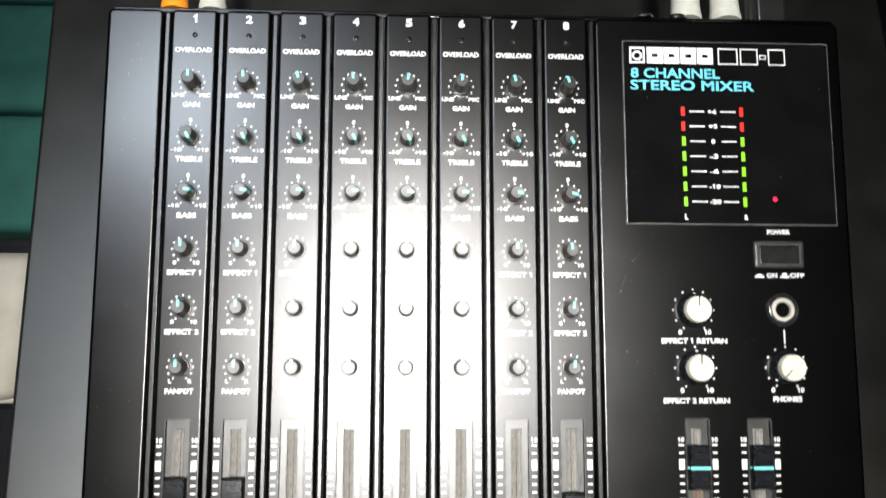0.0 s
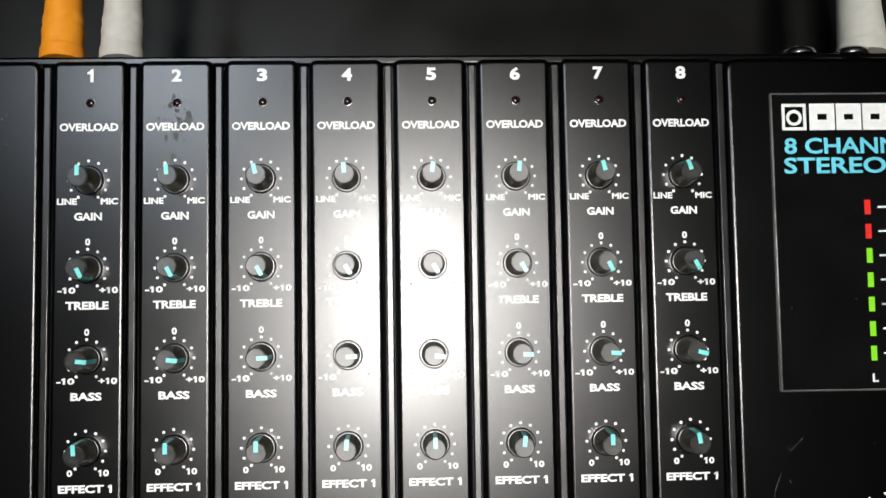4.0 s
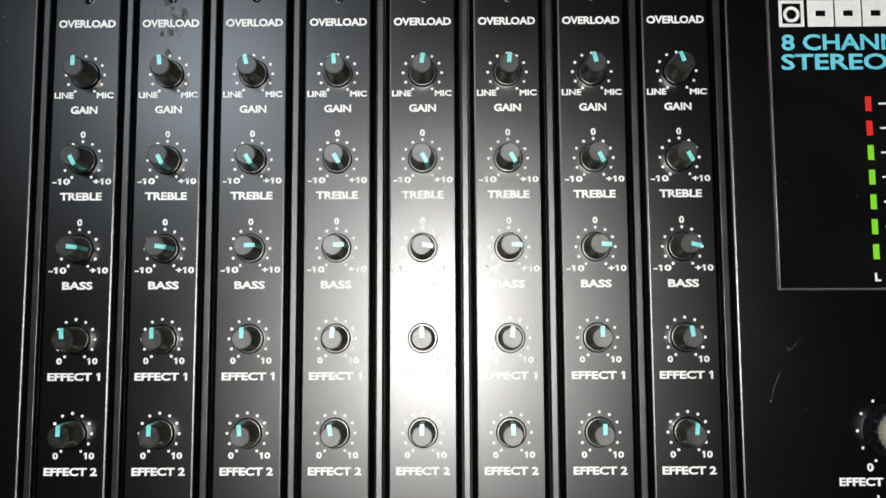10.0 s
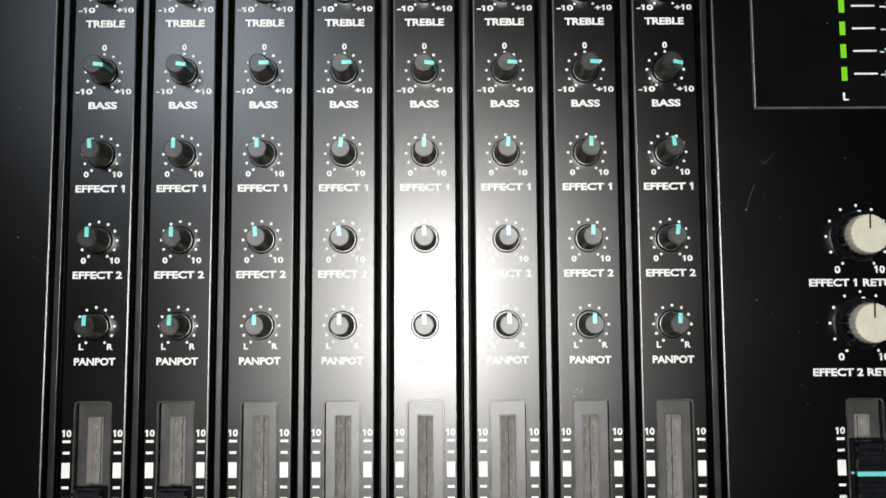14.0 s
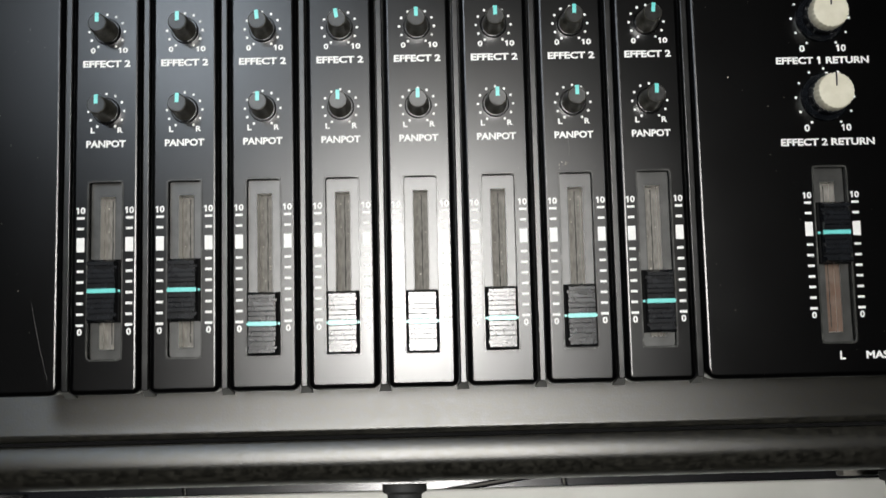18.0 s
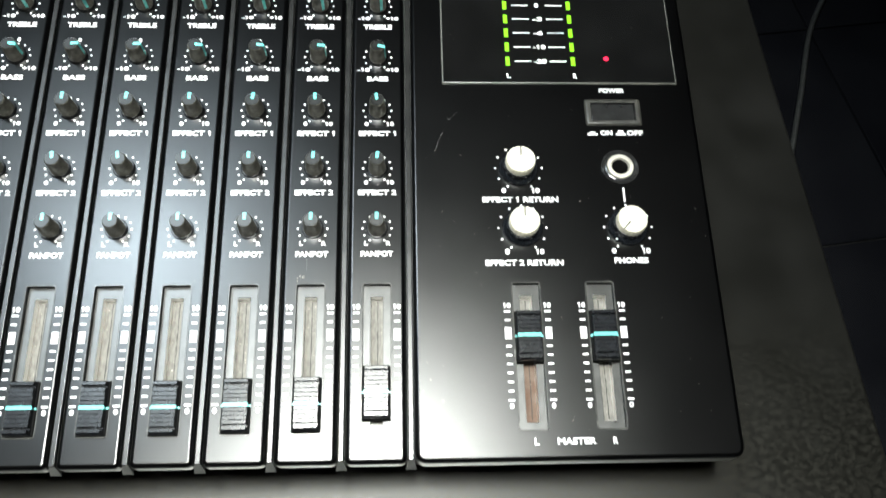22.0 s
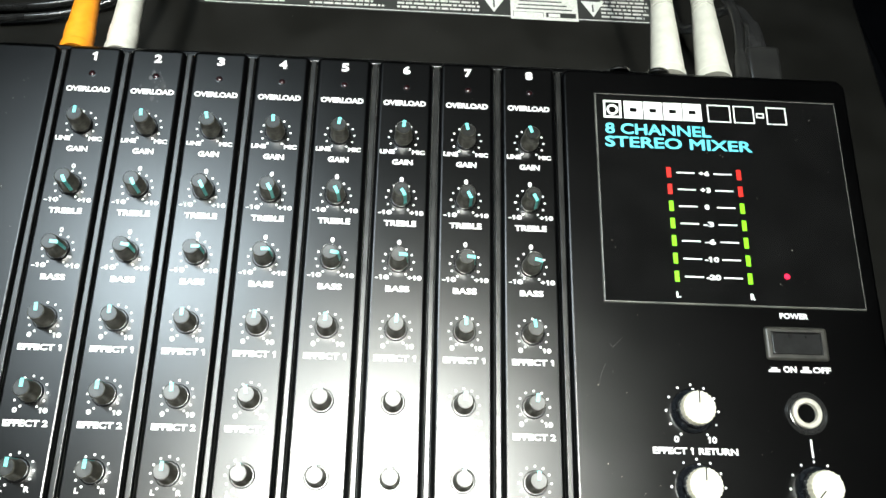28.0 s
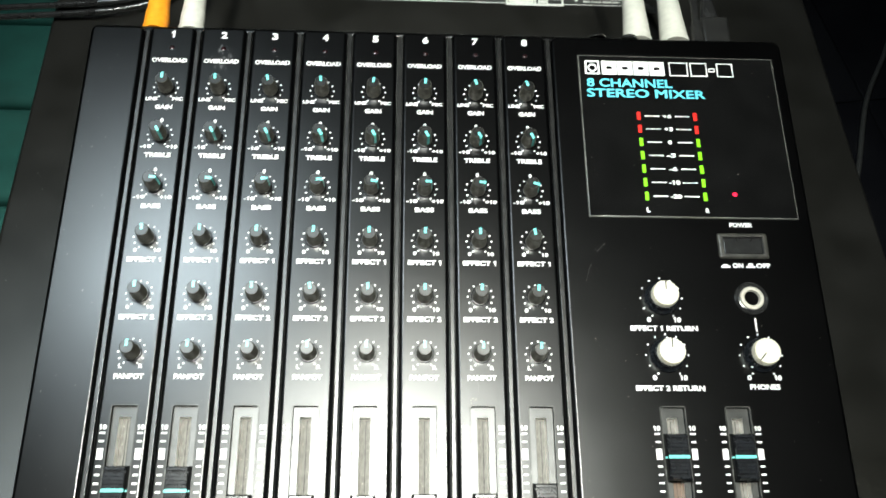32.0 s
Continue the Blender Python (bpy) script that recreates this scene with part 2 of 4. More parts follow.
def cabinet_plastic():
    """Grained grey plastic with a broad soft sheen, mottled with handling and dust along its front; its gloss is graded
    to paint glare there.
    """
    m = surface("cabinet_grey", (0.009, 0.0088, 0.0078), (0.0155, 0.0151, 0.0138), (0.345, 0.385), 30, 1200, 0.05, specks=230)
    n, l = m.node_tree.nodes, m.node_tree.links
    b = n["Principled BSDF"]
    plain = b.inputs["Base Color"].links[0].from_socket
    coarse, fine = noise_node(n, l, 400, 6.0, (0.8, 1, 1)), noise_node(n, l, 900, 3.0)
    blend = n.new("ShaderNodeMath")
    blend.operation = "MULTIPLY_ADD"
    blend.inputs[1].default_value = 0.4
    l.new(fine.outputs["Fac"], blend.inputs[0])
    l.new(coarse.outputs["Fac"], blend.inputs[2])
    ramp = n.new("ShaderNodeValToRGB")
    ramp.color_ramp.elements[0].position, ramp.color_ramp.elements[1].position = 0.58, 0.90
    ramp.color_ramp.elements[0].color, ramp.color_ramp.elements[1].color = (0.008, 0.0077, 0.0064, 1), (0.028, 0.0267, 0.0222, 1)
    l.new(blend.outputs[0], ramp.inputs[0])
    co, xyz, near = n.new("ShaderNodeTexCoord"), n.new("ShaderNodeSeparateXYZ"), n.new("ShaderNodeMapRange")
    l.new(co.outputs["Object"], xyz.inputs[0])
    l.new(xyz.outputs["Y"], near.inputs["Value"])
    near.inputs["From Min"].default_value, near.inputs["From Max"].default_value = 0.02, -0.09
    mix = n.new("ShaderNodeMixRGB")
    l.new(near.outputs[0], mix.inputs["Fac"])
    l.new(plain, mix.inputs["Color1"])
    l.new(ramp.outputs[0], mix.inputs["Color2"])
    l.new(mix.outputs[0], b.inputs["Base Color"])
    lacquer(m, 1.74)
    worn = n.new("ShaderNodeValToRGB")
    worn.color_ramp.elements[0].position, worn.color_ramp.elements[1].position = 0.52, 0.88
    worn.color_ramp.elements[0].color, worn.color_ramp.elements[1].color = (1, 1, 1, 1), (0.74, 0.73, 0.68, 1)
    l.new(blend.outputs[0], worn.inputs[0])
    # Gloss colour carries painted light: full glare at the front, fall-off behind.
    glare_grade = n.new("ShaderNodeMixRGB")
    glare_grade.inputs["Color1"].default_value = (0.58, 0.58, 0.56, 1)
    l.new(near.outputs[0], glare_grade.inputs["Fac"])
    l.new(worn.outputs[0], glare_grade.inputs["Color2"])
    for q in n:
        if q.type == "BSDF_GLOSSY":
            l.new(glare_grade.outputs[0], q.inputs["Color"])
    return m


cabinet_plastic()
surface("cabinet_plate", (0.026, 0.027, 0.025), (0.038, 0.039, 0.036), (0.36, 0.46), 30, 1600, 0.03, specks=200)
surface("chassis_grey", (0.013, 0.0125, 0.0105), (0.024, 0.023, 0.019), (0.45, 0.55), 120, 1500, 0.02, spec=0.3)
surface("scratch_pale", (0.015, 0.015, 0.015), (0.13, 0.13, 0.12), (0.5, 0.6), 900, 1500, 0.0)
surface("gap_black", (0.004, 0.004, 0.004), (0.007, 0.007, 0.007), (0.7, 0.85), 60, 1500, 0.1, spec=0.05)
surface("rubber", (0.015, 0.015, 0.015), (0.025, 0.025, 0.024), (0.6, 0.8), 200, 1500, 0.2)
surface("orange_rubber", (0.80, 0.27, 0.012), (0.88, 0.34, 0.02), (0.4, 0.5), 200, 2500, 0.01)
surface("white_rubber", (0.50, 0.49, 0.44), (0.60, 0.59, 0.53), (0.4, 0.52), 200, 2500, 0.01)
surface("grey_rubber", (0.52, 0.51, 0.45), (0.60, 0.59, 0.52), (0.42, 0.55), 200, 2500, 0.01)
surface("cable_black", (0.012, 0.012, 0.012), (0.022, 0.022, 0.022), (0.16, 0.24), 200, 2500, 0.01)
surface("label_print", (0.55, 0.55, 0.51), (0.72, 0.72, 0.67), (0.5, 0.6), 700, 2500, 0.0)
surface("label_ink", (0.60, 0.60, 0.56), (0.72, 0.72, 0.68), (0.5, 0.6), 300, 2500, 0.0)
surface("floor_tile", (0.008, 0.008, 0.010), (0.014, 0.014, 0.016), (0.14, 0.24), 12, 900, 0.03)
surface("grout", (0.12, 0.115, 0.105), (0.19, 0.185, 0.17), (0.8, 0.9), 40, 900, 0.2)
surface("cord_grey", (0.05, 0.05, 0.047), (0.08, 0.08, 0.075), (0.35, 0.45), 200, 2500, 0.02)
surface("green_cloth", (0.012, 0.085, 0.068), (0.02, 0.12, 0.095), (0.75, 0.9), 30, 1400, 0.4)
surface("cream_cloth", (0.46, 0.43, 0.35), (0.58, 0.55, 0.46), (0.75, 0.9), 30, 1400, 0.4)
surface("paper_white", (0.66, 0.66, 0.62), (0.76, 0.76, 0.72), (0.7, 0.8), 18, 900, 0.1)
surface("ledge_grey", (0.10, 0.095, 0.08), (0.16, 0.15, 0.13), (0.5, 0.6), 40, 900, 0.05)
surface("mark_red", (0.42, 0.03, 0.03), (0.50, 0.05, 0.04), (0.4, 0.5), 100, 900, 0.0)
surface("mark_yellow", (0.62, 0.38, 0.03), (0.72, 0.46, 0.05), (0.4, 0.5), 100, 900, 0.0)
surface("room_dark", (0.035, 0.035, 0.036), (0.05, 0.05, 0.05), (0.8, 0.9), 3, 200, 0.1)
glow("segment_green", (0.30, 0.95, 0.012), 1.0)
glow("segment_red", (1.0, 0.02, 0.014), 1.0)
glow("power_red", (1.0, 0.012, 0.06), 1.6)

# ---- helpers for shapes (all sizes in millimetres in the mixer's frame) ----
K = 0.001


def thing(name, label, category, group="", kind="", m=None):
    ob = tagged(new(name), label, category, group, kind)
    if m is not None:
        ob.matrix_basis = m
    return ob


def link_mesh(name, mesh, material, parent, label="", at=None):
    if not mesh.materials:
        mesh.materials.append(MATS[material])
    ob = new(name, mesh)
    ob.parent = parent
    if at is not None:
        ob.matrix_basis = at
    if label:
        tagged(ob, label)
    return ob


def to_mesh(bm, name, smooth=40.0):
    bmesh.ops.recalc_face_normals(bm, faces=bm.faces)
    mesh = bpy.data.meshes.new(name)
    bm.to_mesh(mesh)
    bm.free()
    if smooth:
        mesh.polygons.foreach_set("use_smooth", [True] * len(mesh.polygons))
        mesh.set_sharp_from_angle(angle=radians(smooth))
        for poly in mesh.polygons:
            if abs(poly.normal.z) > 0.9999:
                poly.use_smooth = False
    return mesh


def part(name, bm, material, parent, label="", at=None, smooth=40.0):
    return link_mesh(name, to_mesh(bm, name, smooth), material, parent, label, at)


def mm(x, y, z, rx=0, ry=0, rz=0):
    return pose(x * K, y * K, z * K, rx, ry, rz)


def box_bm(x0, x1, y0, y1, z0, z1, bevel=0.0, segments=2, bm=None, k=K):
    bm = bm or bmesh.new()
    r = bmesh.ops.create_cube(bm, size=1.0)
    vs = r["verts"]
    for v in vs:
        v.co = Vector((x0 + (v.co.x + 0.5) * (x1 - x0), y0 + (v.co.y + 0.5) * (y1 - y0), z0 + (v.co.z + 0.5) * (z1 - z0))) * k
    if bevel:
        edges = list({e for v in vs for e in v.link_edges})
        bmesh.ops.bevel(bm, geom=edges, offset=bevel * k, segments=segments, affect="EDGES", profile=0.5)
    return bm


def lathe_bm(profile, seg=32, ridge=0.0, ridges=0, bm=None, k=K, axis="z"):
    """Turns a profile of (radius, height); ridge flutes the wider rings."""
    bm = bm or bmesh.new()
    rings = []
    for r, z in profile:
        if r <= 1e-6:
            rings.append([bm.verts.new(Vector((0, 0, z)) * k)])
            continue
        ring = []
        for i in range(seg):
            a = 2 * math.pi * i / seg
            q = r - (ridge if ridges and (i * ridges * 2 // seg) % 2 else 0.0)
            ring.append(bm.verts.new(Vector((q * math.cos(a), q * math.sin(a), z)) * k))
        rings.append(ring)
    for a, b in zip(rings, rings[1:]):
        for i in range(seg):
            j = (i + 1) % seg
            if len(a) == 1 and len(b) == 1:
                continue
            if len(a) == 1:
                bm.faces.new((a[0], b[i], b[j]))
            elif len(b) == 1:
                bm.faces.new((a[i], a[j], b[0]))
            else:
                bm.faces.new((a[i], a[j], b[j], b[i]))
    if axis == "y":
        bmesh.ops.rotate(bm, verts=bm.verts, cent=(0, 0, 0), matrix=Matrix.Rotation(-math.pi / 2, 3, "X"))
    return bm


def plate_bm(x0, x1, y0, y1, z0, z1, holes=(), r=1.2, segments=5, depth=3.0, k=K):
    """A slab with a rounded top rim and rectangular openings whose walls go down by depth."""
    bm = bmesh.new()

    def face(*pts):
        bm.faces.new([bm.verts.new(Vector(p) * k) for p in pts])

    xs = sorted({x0 + r, x1 - r, *[h[0] for h in holes], *[h[1] for h in holes]})
    ys = sorted({y0 + r, y1 - r, *[h[2] for h in holes], *[h[3] for h in holes]})
    for xa, xb in zip(xs, xs[1:]):
        for ya, yb in zip(ys, ys[1:]):
            cx, cy = (xa + xb) / 2, (ya + yb) / 2
            if not any(h[0] < cx < h[1] and h[2] < cy < h[3] for h in holes):
                face((xa, ya, z1), (xb, ya, z1), (xb, yb, z1), (xa, yb, z1))
    for a, b, c, d in holes:
        for p, q in (((a, c), (b, c)), ((b, c), (b, d)), ((b, d), (a, d)), ((a, d), (a, c))):
            face((*p, z1), (*p, z1 - depth), (*q, z1 - depth), (*q, z1))

    def ring(step):
        a = step / segments * math.pi / 2
        grow, z = r * math.sin(a), z1 - r + r * math.cos(a)
        pts, cr = [], r
        for cx, cy, start in ((x1 - r, y1 - r, 0), (x0 + r, y1 - r, 90), (x0 + r, y0 + r, 180), (x1 - r, y0 + r, 270)):
            for i in range(4):
                b = radians(start + i * 30)
                pts.append((cx + grow * math.cos(b), cy + grow * math.sin(b), z))
        return pts

    rings = [ring(i) for i in range(segments + 1)]
    rings.append([(x, y, z0) for x, y, _ in rings[-1]])
    made = [[bm.verts.new(Vector(p) * k) for p in q] for q in rings]
    for a, b in zip(made, made[1:]):
        for i in range(len(a)):
            j = (i + 1) % len(a)
            bm.faces.new((a[i], a[j], b[j], b[i]))
    bmesh.ops.remove_doubles(bm, verts=bm.verts, dist=1e-7)
    return bm


def panel_bm(x0, x1, y0, y1, z0, z1, holes=(), r=1.9, corner=3.0, depth=2.6, front=None, k=K):
    """A moulded panel: rounded corners, a rolled rim, openings; its front edge may reach lower than its sides."""
    bm, rings, segments = bmesh.new(), [], 7
    for step in range(segments + 2):
        a = min(step, segments) / segments * math.pi / 2
        inset, z = r - r * math.sin(a), z1 - r + r * math.cos(a)
        ring = []
        for cx, cy, start in ((x1 - corner, y1 - corner, 0), (x0 + corner, y1 - corner, 90), (x0 + corner, y0 + corner, 180), (x1 - corner, y0 + corner, 270)):
            for i in range(7):
                b, q = radians(start + i * 15), corner - inset
                p = Vector((cx + q * math.cos(b), cy + q * math.sin(b), z))
                if step > segments:
                    p.z = front if front is not None and p.y < y0 + corner + 0.01 else z0
                ring.append(bm.verts.new(p * k))
        rings.append(ring)
    for a, b in zip(rings, rings[1:]):
        for i in range(len(a)):
            j = (i + 1) % len(a)
            bm.faces.new((a[i], a[j], b[j], b[i]))
    edges = [bm.edges.get((rings[0][i], rings[0][(i + 1) % len(rings[0])])) for i in range(len(rings[0]))]
    for a, b, c, d in holes:
        top = [bm.verts.new(Vector((*p, z1)) * k) for p in ((a, c), (b, c), (b, d), (a, d))]
        low = [bm.verts.new(Vector((*p, z1 - depth)) * k) for p in ((a, c), (b, c), (b, d), (a, d))]
        for i in range(4):
            j = (i + 1) % 4
            bm.faces.new((top[i], top[j], low[j], low[i]))
            edges.append(bm.edges.get((top[i], top[j])))
    bmesh.ops.triangle_fill(bm, edges=edges, use_beauty=True, use_dissolve=False)
    return bm


def extrude_profile(profile, x0, x1, k=K):
    """A closed (y, z) profile drawn out along x."""
    bm = bmesh.new()
    a = [bm.verts.new(Vector((x0, y, z)) * k) for y, z in profile]
    b = [bm.verts.new(Vector((x1, y, z)) * k) for y, z in profile]
    n = len(profile)
    for i in range(n):
        j = (i + 1) % n
        bm.faces.new((a[i], a[j], b[j], b[i]))
    bm.faces.new(a)
    bm.faces.new(list(reversed(b)))
    return bm


def tube_bm(points, radius, k=K, seg=10):
    """A round cable through points, smoothed by Catmull-Rom."""
    pts = [Vector(p) for p in points]
    path = []
    for i in range(len(pts) - 1):
        p0, p1, p2, p3 = pts[max(i - 1, 0)], pts[i], pts[i + 1], pts[min(i + 2, len(pts) - 1)]
        for s in range(8):
            t = s / 8
            path.append(0.5 * ((2 * p1) + (p2 - p0) * t + (2 * p0 - 5 * p1 + 4 * p2 - p3) * t * t + (3 * p1 - p0 - 3 * p2 + p3) * t ** 3))
    path.append(pts[-1])
    bm = bmesh.new()
    rings = []
    for i, p in enumerate(path):
        d = (path[min(i + 1, len(path) - 1)] - path[max(i - 1, 0)]).normalized()
        side = d.cross(Vector((0, 0, 1)))
        side = side.normalized() if side.length > 1e-4 else Vector((1, 0, 0))
        up = side.cross(d)
        rings.append([bm.verts.new((p + radius * (math.cos(a) * side + math.sin(a) * up)) * k) for a in [2 * math.pi * s / seg for s in range(seg)]])
    for a, b in zip(rings, rings[1:]):
        for s in range(seg):
            bm.faces.new((a[s], a[(s + 1) % seg], b[(s + 1) % seg], b[s]))
    bm.faces.new(rings[0])
    bm.faces.new(list(reversed(rings[-1])))
    return bm


TEXTS = {}


def add_flags(mesh):
    """Gives each figure one, a bare upright in the built-in font, its slanted flag."""
    bm = bmesh.new()
    bm.from_mesh(mesh)
    bmesh.ops.remove_doubles(bm, verts=bm.verts, dist=1e-5)
    top = max(v.co.y for v in bm.verts)
    left, uprights = set(bm.verts), []
    while left:
        piece, todo = [], [left.pop()]
        while todo:
            v = todo.pop()
            piece.append(v.co.copy())
            for e in v.link_edges:
                w = e.other_vert(v)
                if w in left:
                    left.discard(w)
                    todo.append(w)
        xs, ys = [c.x for c in piece], [c.y for c in piece]
        if max(ys) - min(ys) > 0.85 * top and max(xs) - min(xs) < 0.3 * (max(ys) - min(ys)):
            uprights.append((min(xs), max(ys), max(ys) - min(ys)))
    for x, y, h in uprights:
        bm.faces.new([bm.verts.new((x + a * h, y - b * h, 0)) for a, b in ((0.06, 0.0), (0.0, 0.0), (-0.17, 0.16), (-0.17, 0.28), (0.06, 0.19))])
    bm.to_mesh(mesh)
    bm.free()


def embolden(mesh, by):
    """Moves the outlines of flat letters outwards, for a bolder stroke."""
    bm = bmesh.new()
    bm.from_mesh(mesh)
    bmesh.ops.remove_doubles(bm, verts=bm.verts, dist=1e-5)
    push = {}
    for e in bm.edges:
        if len(e.link_faces) == 1:
            a, b = e.verts
            n = Vector((b.co.y - a.co.y, a.co.x - b.co.x, 0)).normalized()
            inside = [v.co for v in e.link_faces[0].verts if v not in (a, b)]
            if sum((c - a.co).dot(n) for c in inside) > 0:
                n = -n
            for v in (a, b):
                push.setdefault(v, []).append(n)
    for v, ns in push.items():
        mean = sum(ns, Vector())
        if mean.length > 0.2:
            mean.normalize()
            v.co += mean * by / max(mean.dot(ns[0]), 0.55)
    bm.to_mesh(mesh)
    bm.free()


def words(text, width, height, material, heavy=0.05):
    """A mesh of printed letters of that width and height, centred, lying in the panel's plane."""
    key = (text, width, height, material)
    if key not in TEXTS:
        cu = bpy.data.curves.new("letters", "FONT")
        cu.body, cu.size, cu.resolution_u = text, 1.0, 3
        ob = bpy.data.objects.new("letters", cu)
        scene.collection.objects.link(ob)
        bpy.context.view_layer.update()
        mesh = bpy.data.meshes.new_from_object(ob.evaluated_get(bpy.context.evaluated_depsgraph_get()))
        bpy.data.objects.remove(ob)
        if "1" in text:
            add_flags(mesh)
        if heavy:
            embolden(mesh, heavy * 0.8)
        n = len(mesh.vertices)
        co = np.empty(n * 3)
        mesh.vertices.foreach_get("co", co)
        co = co.reshape(-1, 3)
        lo, hi = co.min(0), co.max(0)
        co[:, 0] = (co[:, 0] - (lo[0] + hi[0]) / 2) / (hi[0] - lo[0]) * width * K
        co[:, 1] = (co[:, 1] - (lo[1] + hi[1]) / 2) / (hi[1] - lo[1]) * height * K
        co[:, 2] = 0
        mesh.vertices.foreach_set("co", co.ravel())
        mesh.materials.clear()
        mesh.materials.append(MATS[material])
        mesh.update()
        mesh.name = "letters"
        TEXTS[key] = mesh
    return TEXTS[key]


def legend(name, text, x, y, width, height, parent, material="ink_white", z=0.06, heavy=0.05):
    return link_mesh(name, words(text, width, height, material, heavy), material, parent, "", mm(x, y, z))


def marks_bm(rects, bm=None):
    """Flat printed bars (x, y, w, h) with a hair of thickness."""
    bm = bm or bmesh.new()
    for x, y, w, h in rects:
        box_bm(x - w / 2, x + w / 2, y - h / 2, y + h / 2, 0.0, 0.06, bm=bm)
    return bm


def dots_bm(radius, size, angles):
    bm = bmesh.new()
    for a in angles:
        x, y = radius * math.sin(radians(a)), radius * math.cos(radians(a))
        vs = [bm.verts.new(Vector((x + size * math.cos(b), y + size * math.sin(b), 0.06)) * K) for b in [math.pi * i / 5 for i in range(10)]]
        bm.faces.new(vs)
    return bm

# ---- room ----
def slab(name, x0, x1, y0, y1, z0, z1, material, label, category):
    bm = box_bm(x0, x1, y0, y1, z0, z1, k=1.0)
    ob = part(name, bm, material, None, "", None, 0)
    return tagged(ob, label, category, "", "structure")


# Walls and ceiling are added out of view; their dark colour limits bounced light.
slab("wall_north", -1.6, 1.8, 1.8, 1.9, 0.0, 3.2, "room_dark", "unseen room wall, kept dark to bounce little light", "wall")
slab("wall_south", -1.6, 1.8, -1.5, -1.4, 0.0, 3.2, "room_dark", "unseen room wall, kept dark to bounce little light", "wall")
slab("wall_west", -1.7, -1.6, -1.5, 1.9, 0.0, 3.2, "room_dark", "unseen room wall, kept dark to bounce little light", "wall")
slab("wall_east", 1.8, 1.9, -1.5, 1.9, 0.0, 3.2, "room_dark", "unseen room wall, kept dark to bounce little light", "wall")
slab("ceiling", -1.7, 1.9, -1.5, 1.9, 3.2, 3.3, "room_dark", "unseen ceiling, kept dark to bounce little light", "ceiling")
floor = slab("floor", -1.7, 1.9, -1.5, 1.9, -0.06, -0.004, "grout", "black glazed floor tiles with pale grout joints", "floor")


# Housings and hangers are added round both lights; neither is ever in view.
def unseen_lamp(eye, sx, sy, label):
    m = look(eye, CENTRE)
    lamp_ob = thing("unseen_lamp", label, "lamp", m=m)
    part("housing", box_bm(-sx / 2 - 0.02, sx / 2 + 0.02, -sy / 2 - 0.02, sy / 2 + 0.02, 0.012, 0.06, 0.006, k=1.0), "paper_white", lamp_ob)
    part("rim", plate_bm(-sx / 2 - 0.025, sx / 2 + 0.025, -sy / 2 - 0.025, sy / 2 + 0.025, 0.0, 0.012, [(-sx / 2 - 0.01, sx / 2 + 0.01, -sy / 2 - 0.01, sy / 2 + 0.01)], 0.004, 3, 0.012, 1.0), "paper_white", lamp_ob)
    rod = (3.2 - eye.z) / m.to_3x3().col[2].z
    part("hanger", lathe_bm([(0, 0.06), (0.006, 0.06), (0.006, rod), (0, rod)], 12, k=1.0), "steel", lamp_ob)
    return lamp_ob


unseen_lamp(standin_eye, 0.30, 0.62, "added overhead lamp standing in for the light carried with the camera")
unseen_lamp(cool_eye, 0.36, 0.32, "broad cool lamp hung from the ceiling")

# ---- cabinet under the mixer (world millimetres) ----
D = DECK * 1000
cabinet = thing("cabinet", "grey textured plastic equipment cabinet lying flat on the floor", "cabinet")


def flared(bm):
    """The cabinet's one side runs out a little towards the rear."""
    for v in bm.verts:
        if v.co.x < 0:
            v.co.x -= 0.037 * v.co.y
    return bm


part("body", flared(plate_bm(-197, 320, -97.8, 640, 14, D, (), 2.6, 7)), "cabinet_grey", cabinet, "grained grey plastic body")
# Solid black filler paints the shade between the body and the lip.
part("gap_shade", flared(box_bm(-196, 319, -101, -97, 16, D - 4.2)), "gap_black", cabinet)
lip = [(-99.2, D - 22.0), (-99.2, D - 3.4), (-99.6, D - 2.4), (-100.4, D - 2.0), (-105.5, D - 2.2)]
lip += [(-105.5 - 10.5 * math.sin(radians(a)), D - 12.7 + 10.5 * math.cos(radians(a))) for a in range(9, 91, 9)] + [(-116.0, D - 19.0), (-113.5, D - 22.0)]
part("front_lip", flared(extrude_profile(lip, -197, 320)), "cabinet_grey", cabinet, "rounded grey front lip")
ledge = part("front_ledge", box_bm(196, 312, -119, -97.4, 184, 192, 1.0), "ledge_grey", cabinet, "dull grey ledge under the lip")
for lx, ly in ((225.0, -113.4), (281.8, -112.7)):
    lever = box_bm(lx - 7.2, lx + 7.2, ly - 1.3, ly + 1.3, 197.6, 200.6, 0.6)
    box_bm(lx - 2.2, lx + 2.2, -118.6, ly + 0.6, 192, 199.4, 0.5, bm=lever)
    part("lever", lever, "paper_white", ledge, "white lever")
    for sx in (-6.2, -4.0, 3.2, 5.4):
        part("slot", box_bm(lx + sx, lx + sx + 1.0, -118.4, ly - 1.8, 192, 192.3), "gap_black", ledge, "", None, 0)
part("key_plate", box_bm(239, 270, -118.8, -115.3, 192, 196, 0.4), "paper_white", ledge)
part("push_button", box_bm(248.4, 252.0, -116.0, -112.4, 192, 200, 0.5), "mark_red", ledge, "red push button")
part("push_button", box_bm(257.8, 263.0, -116.0, -112.2, 192, 200, 0.5), "mark_yellow", ledge, "yellow push button")
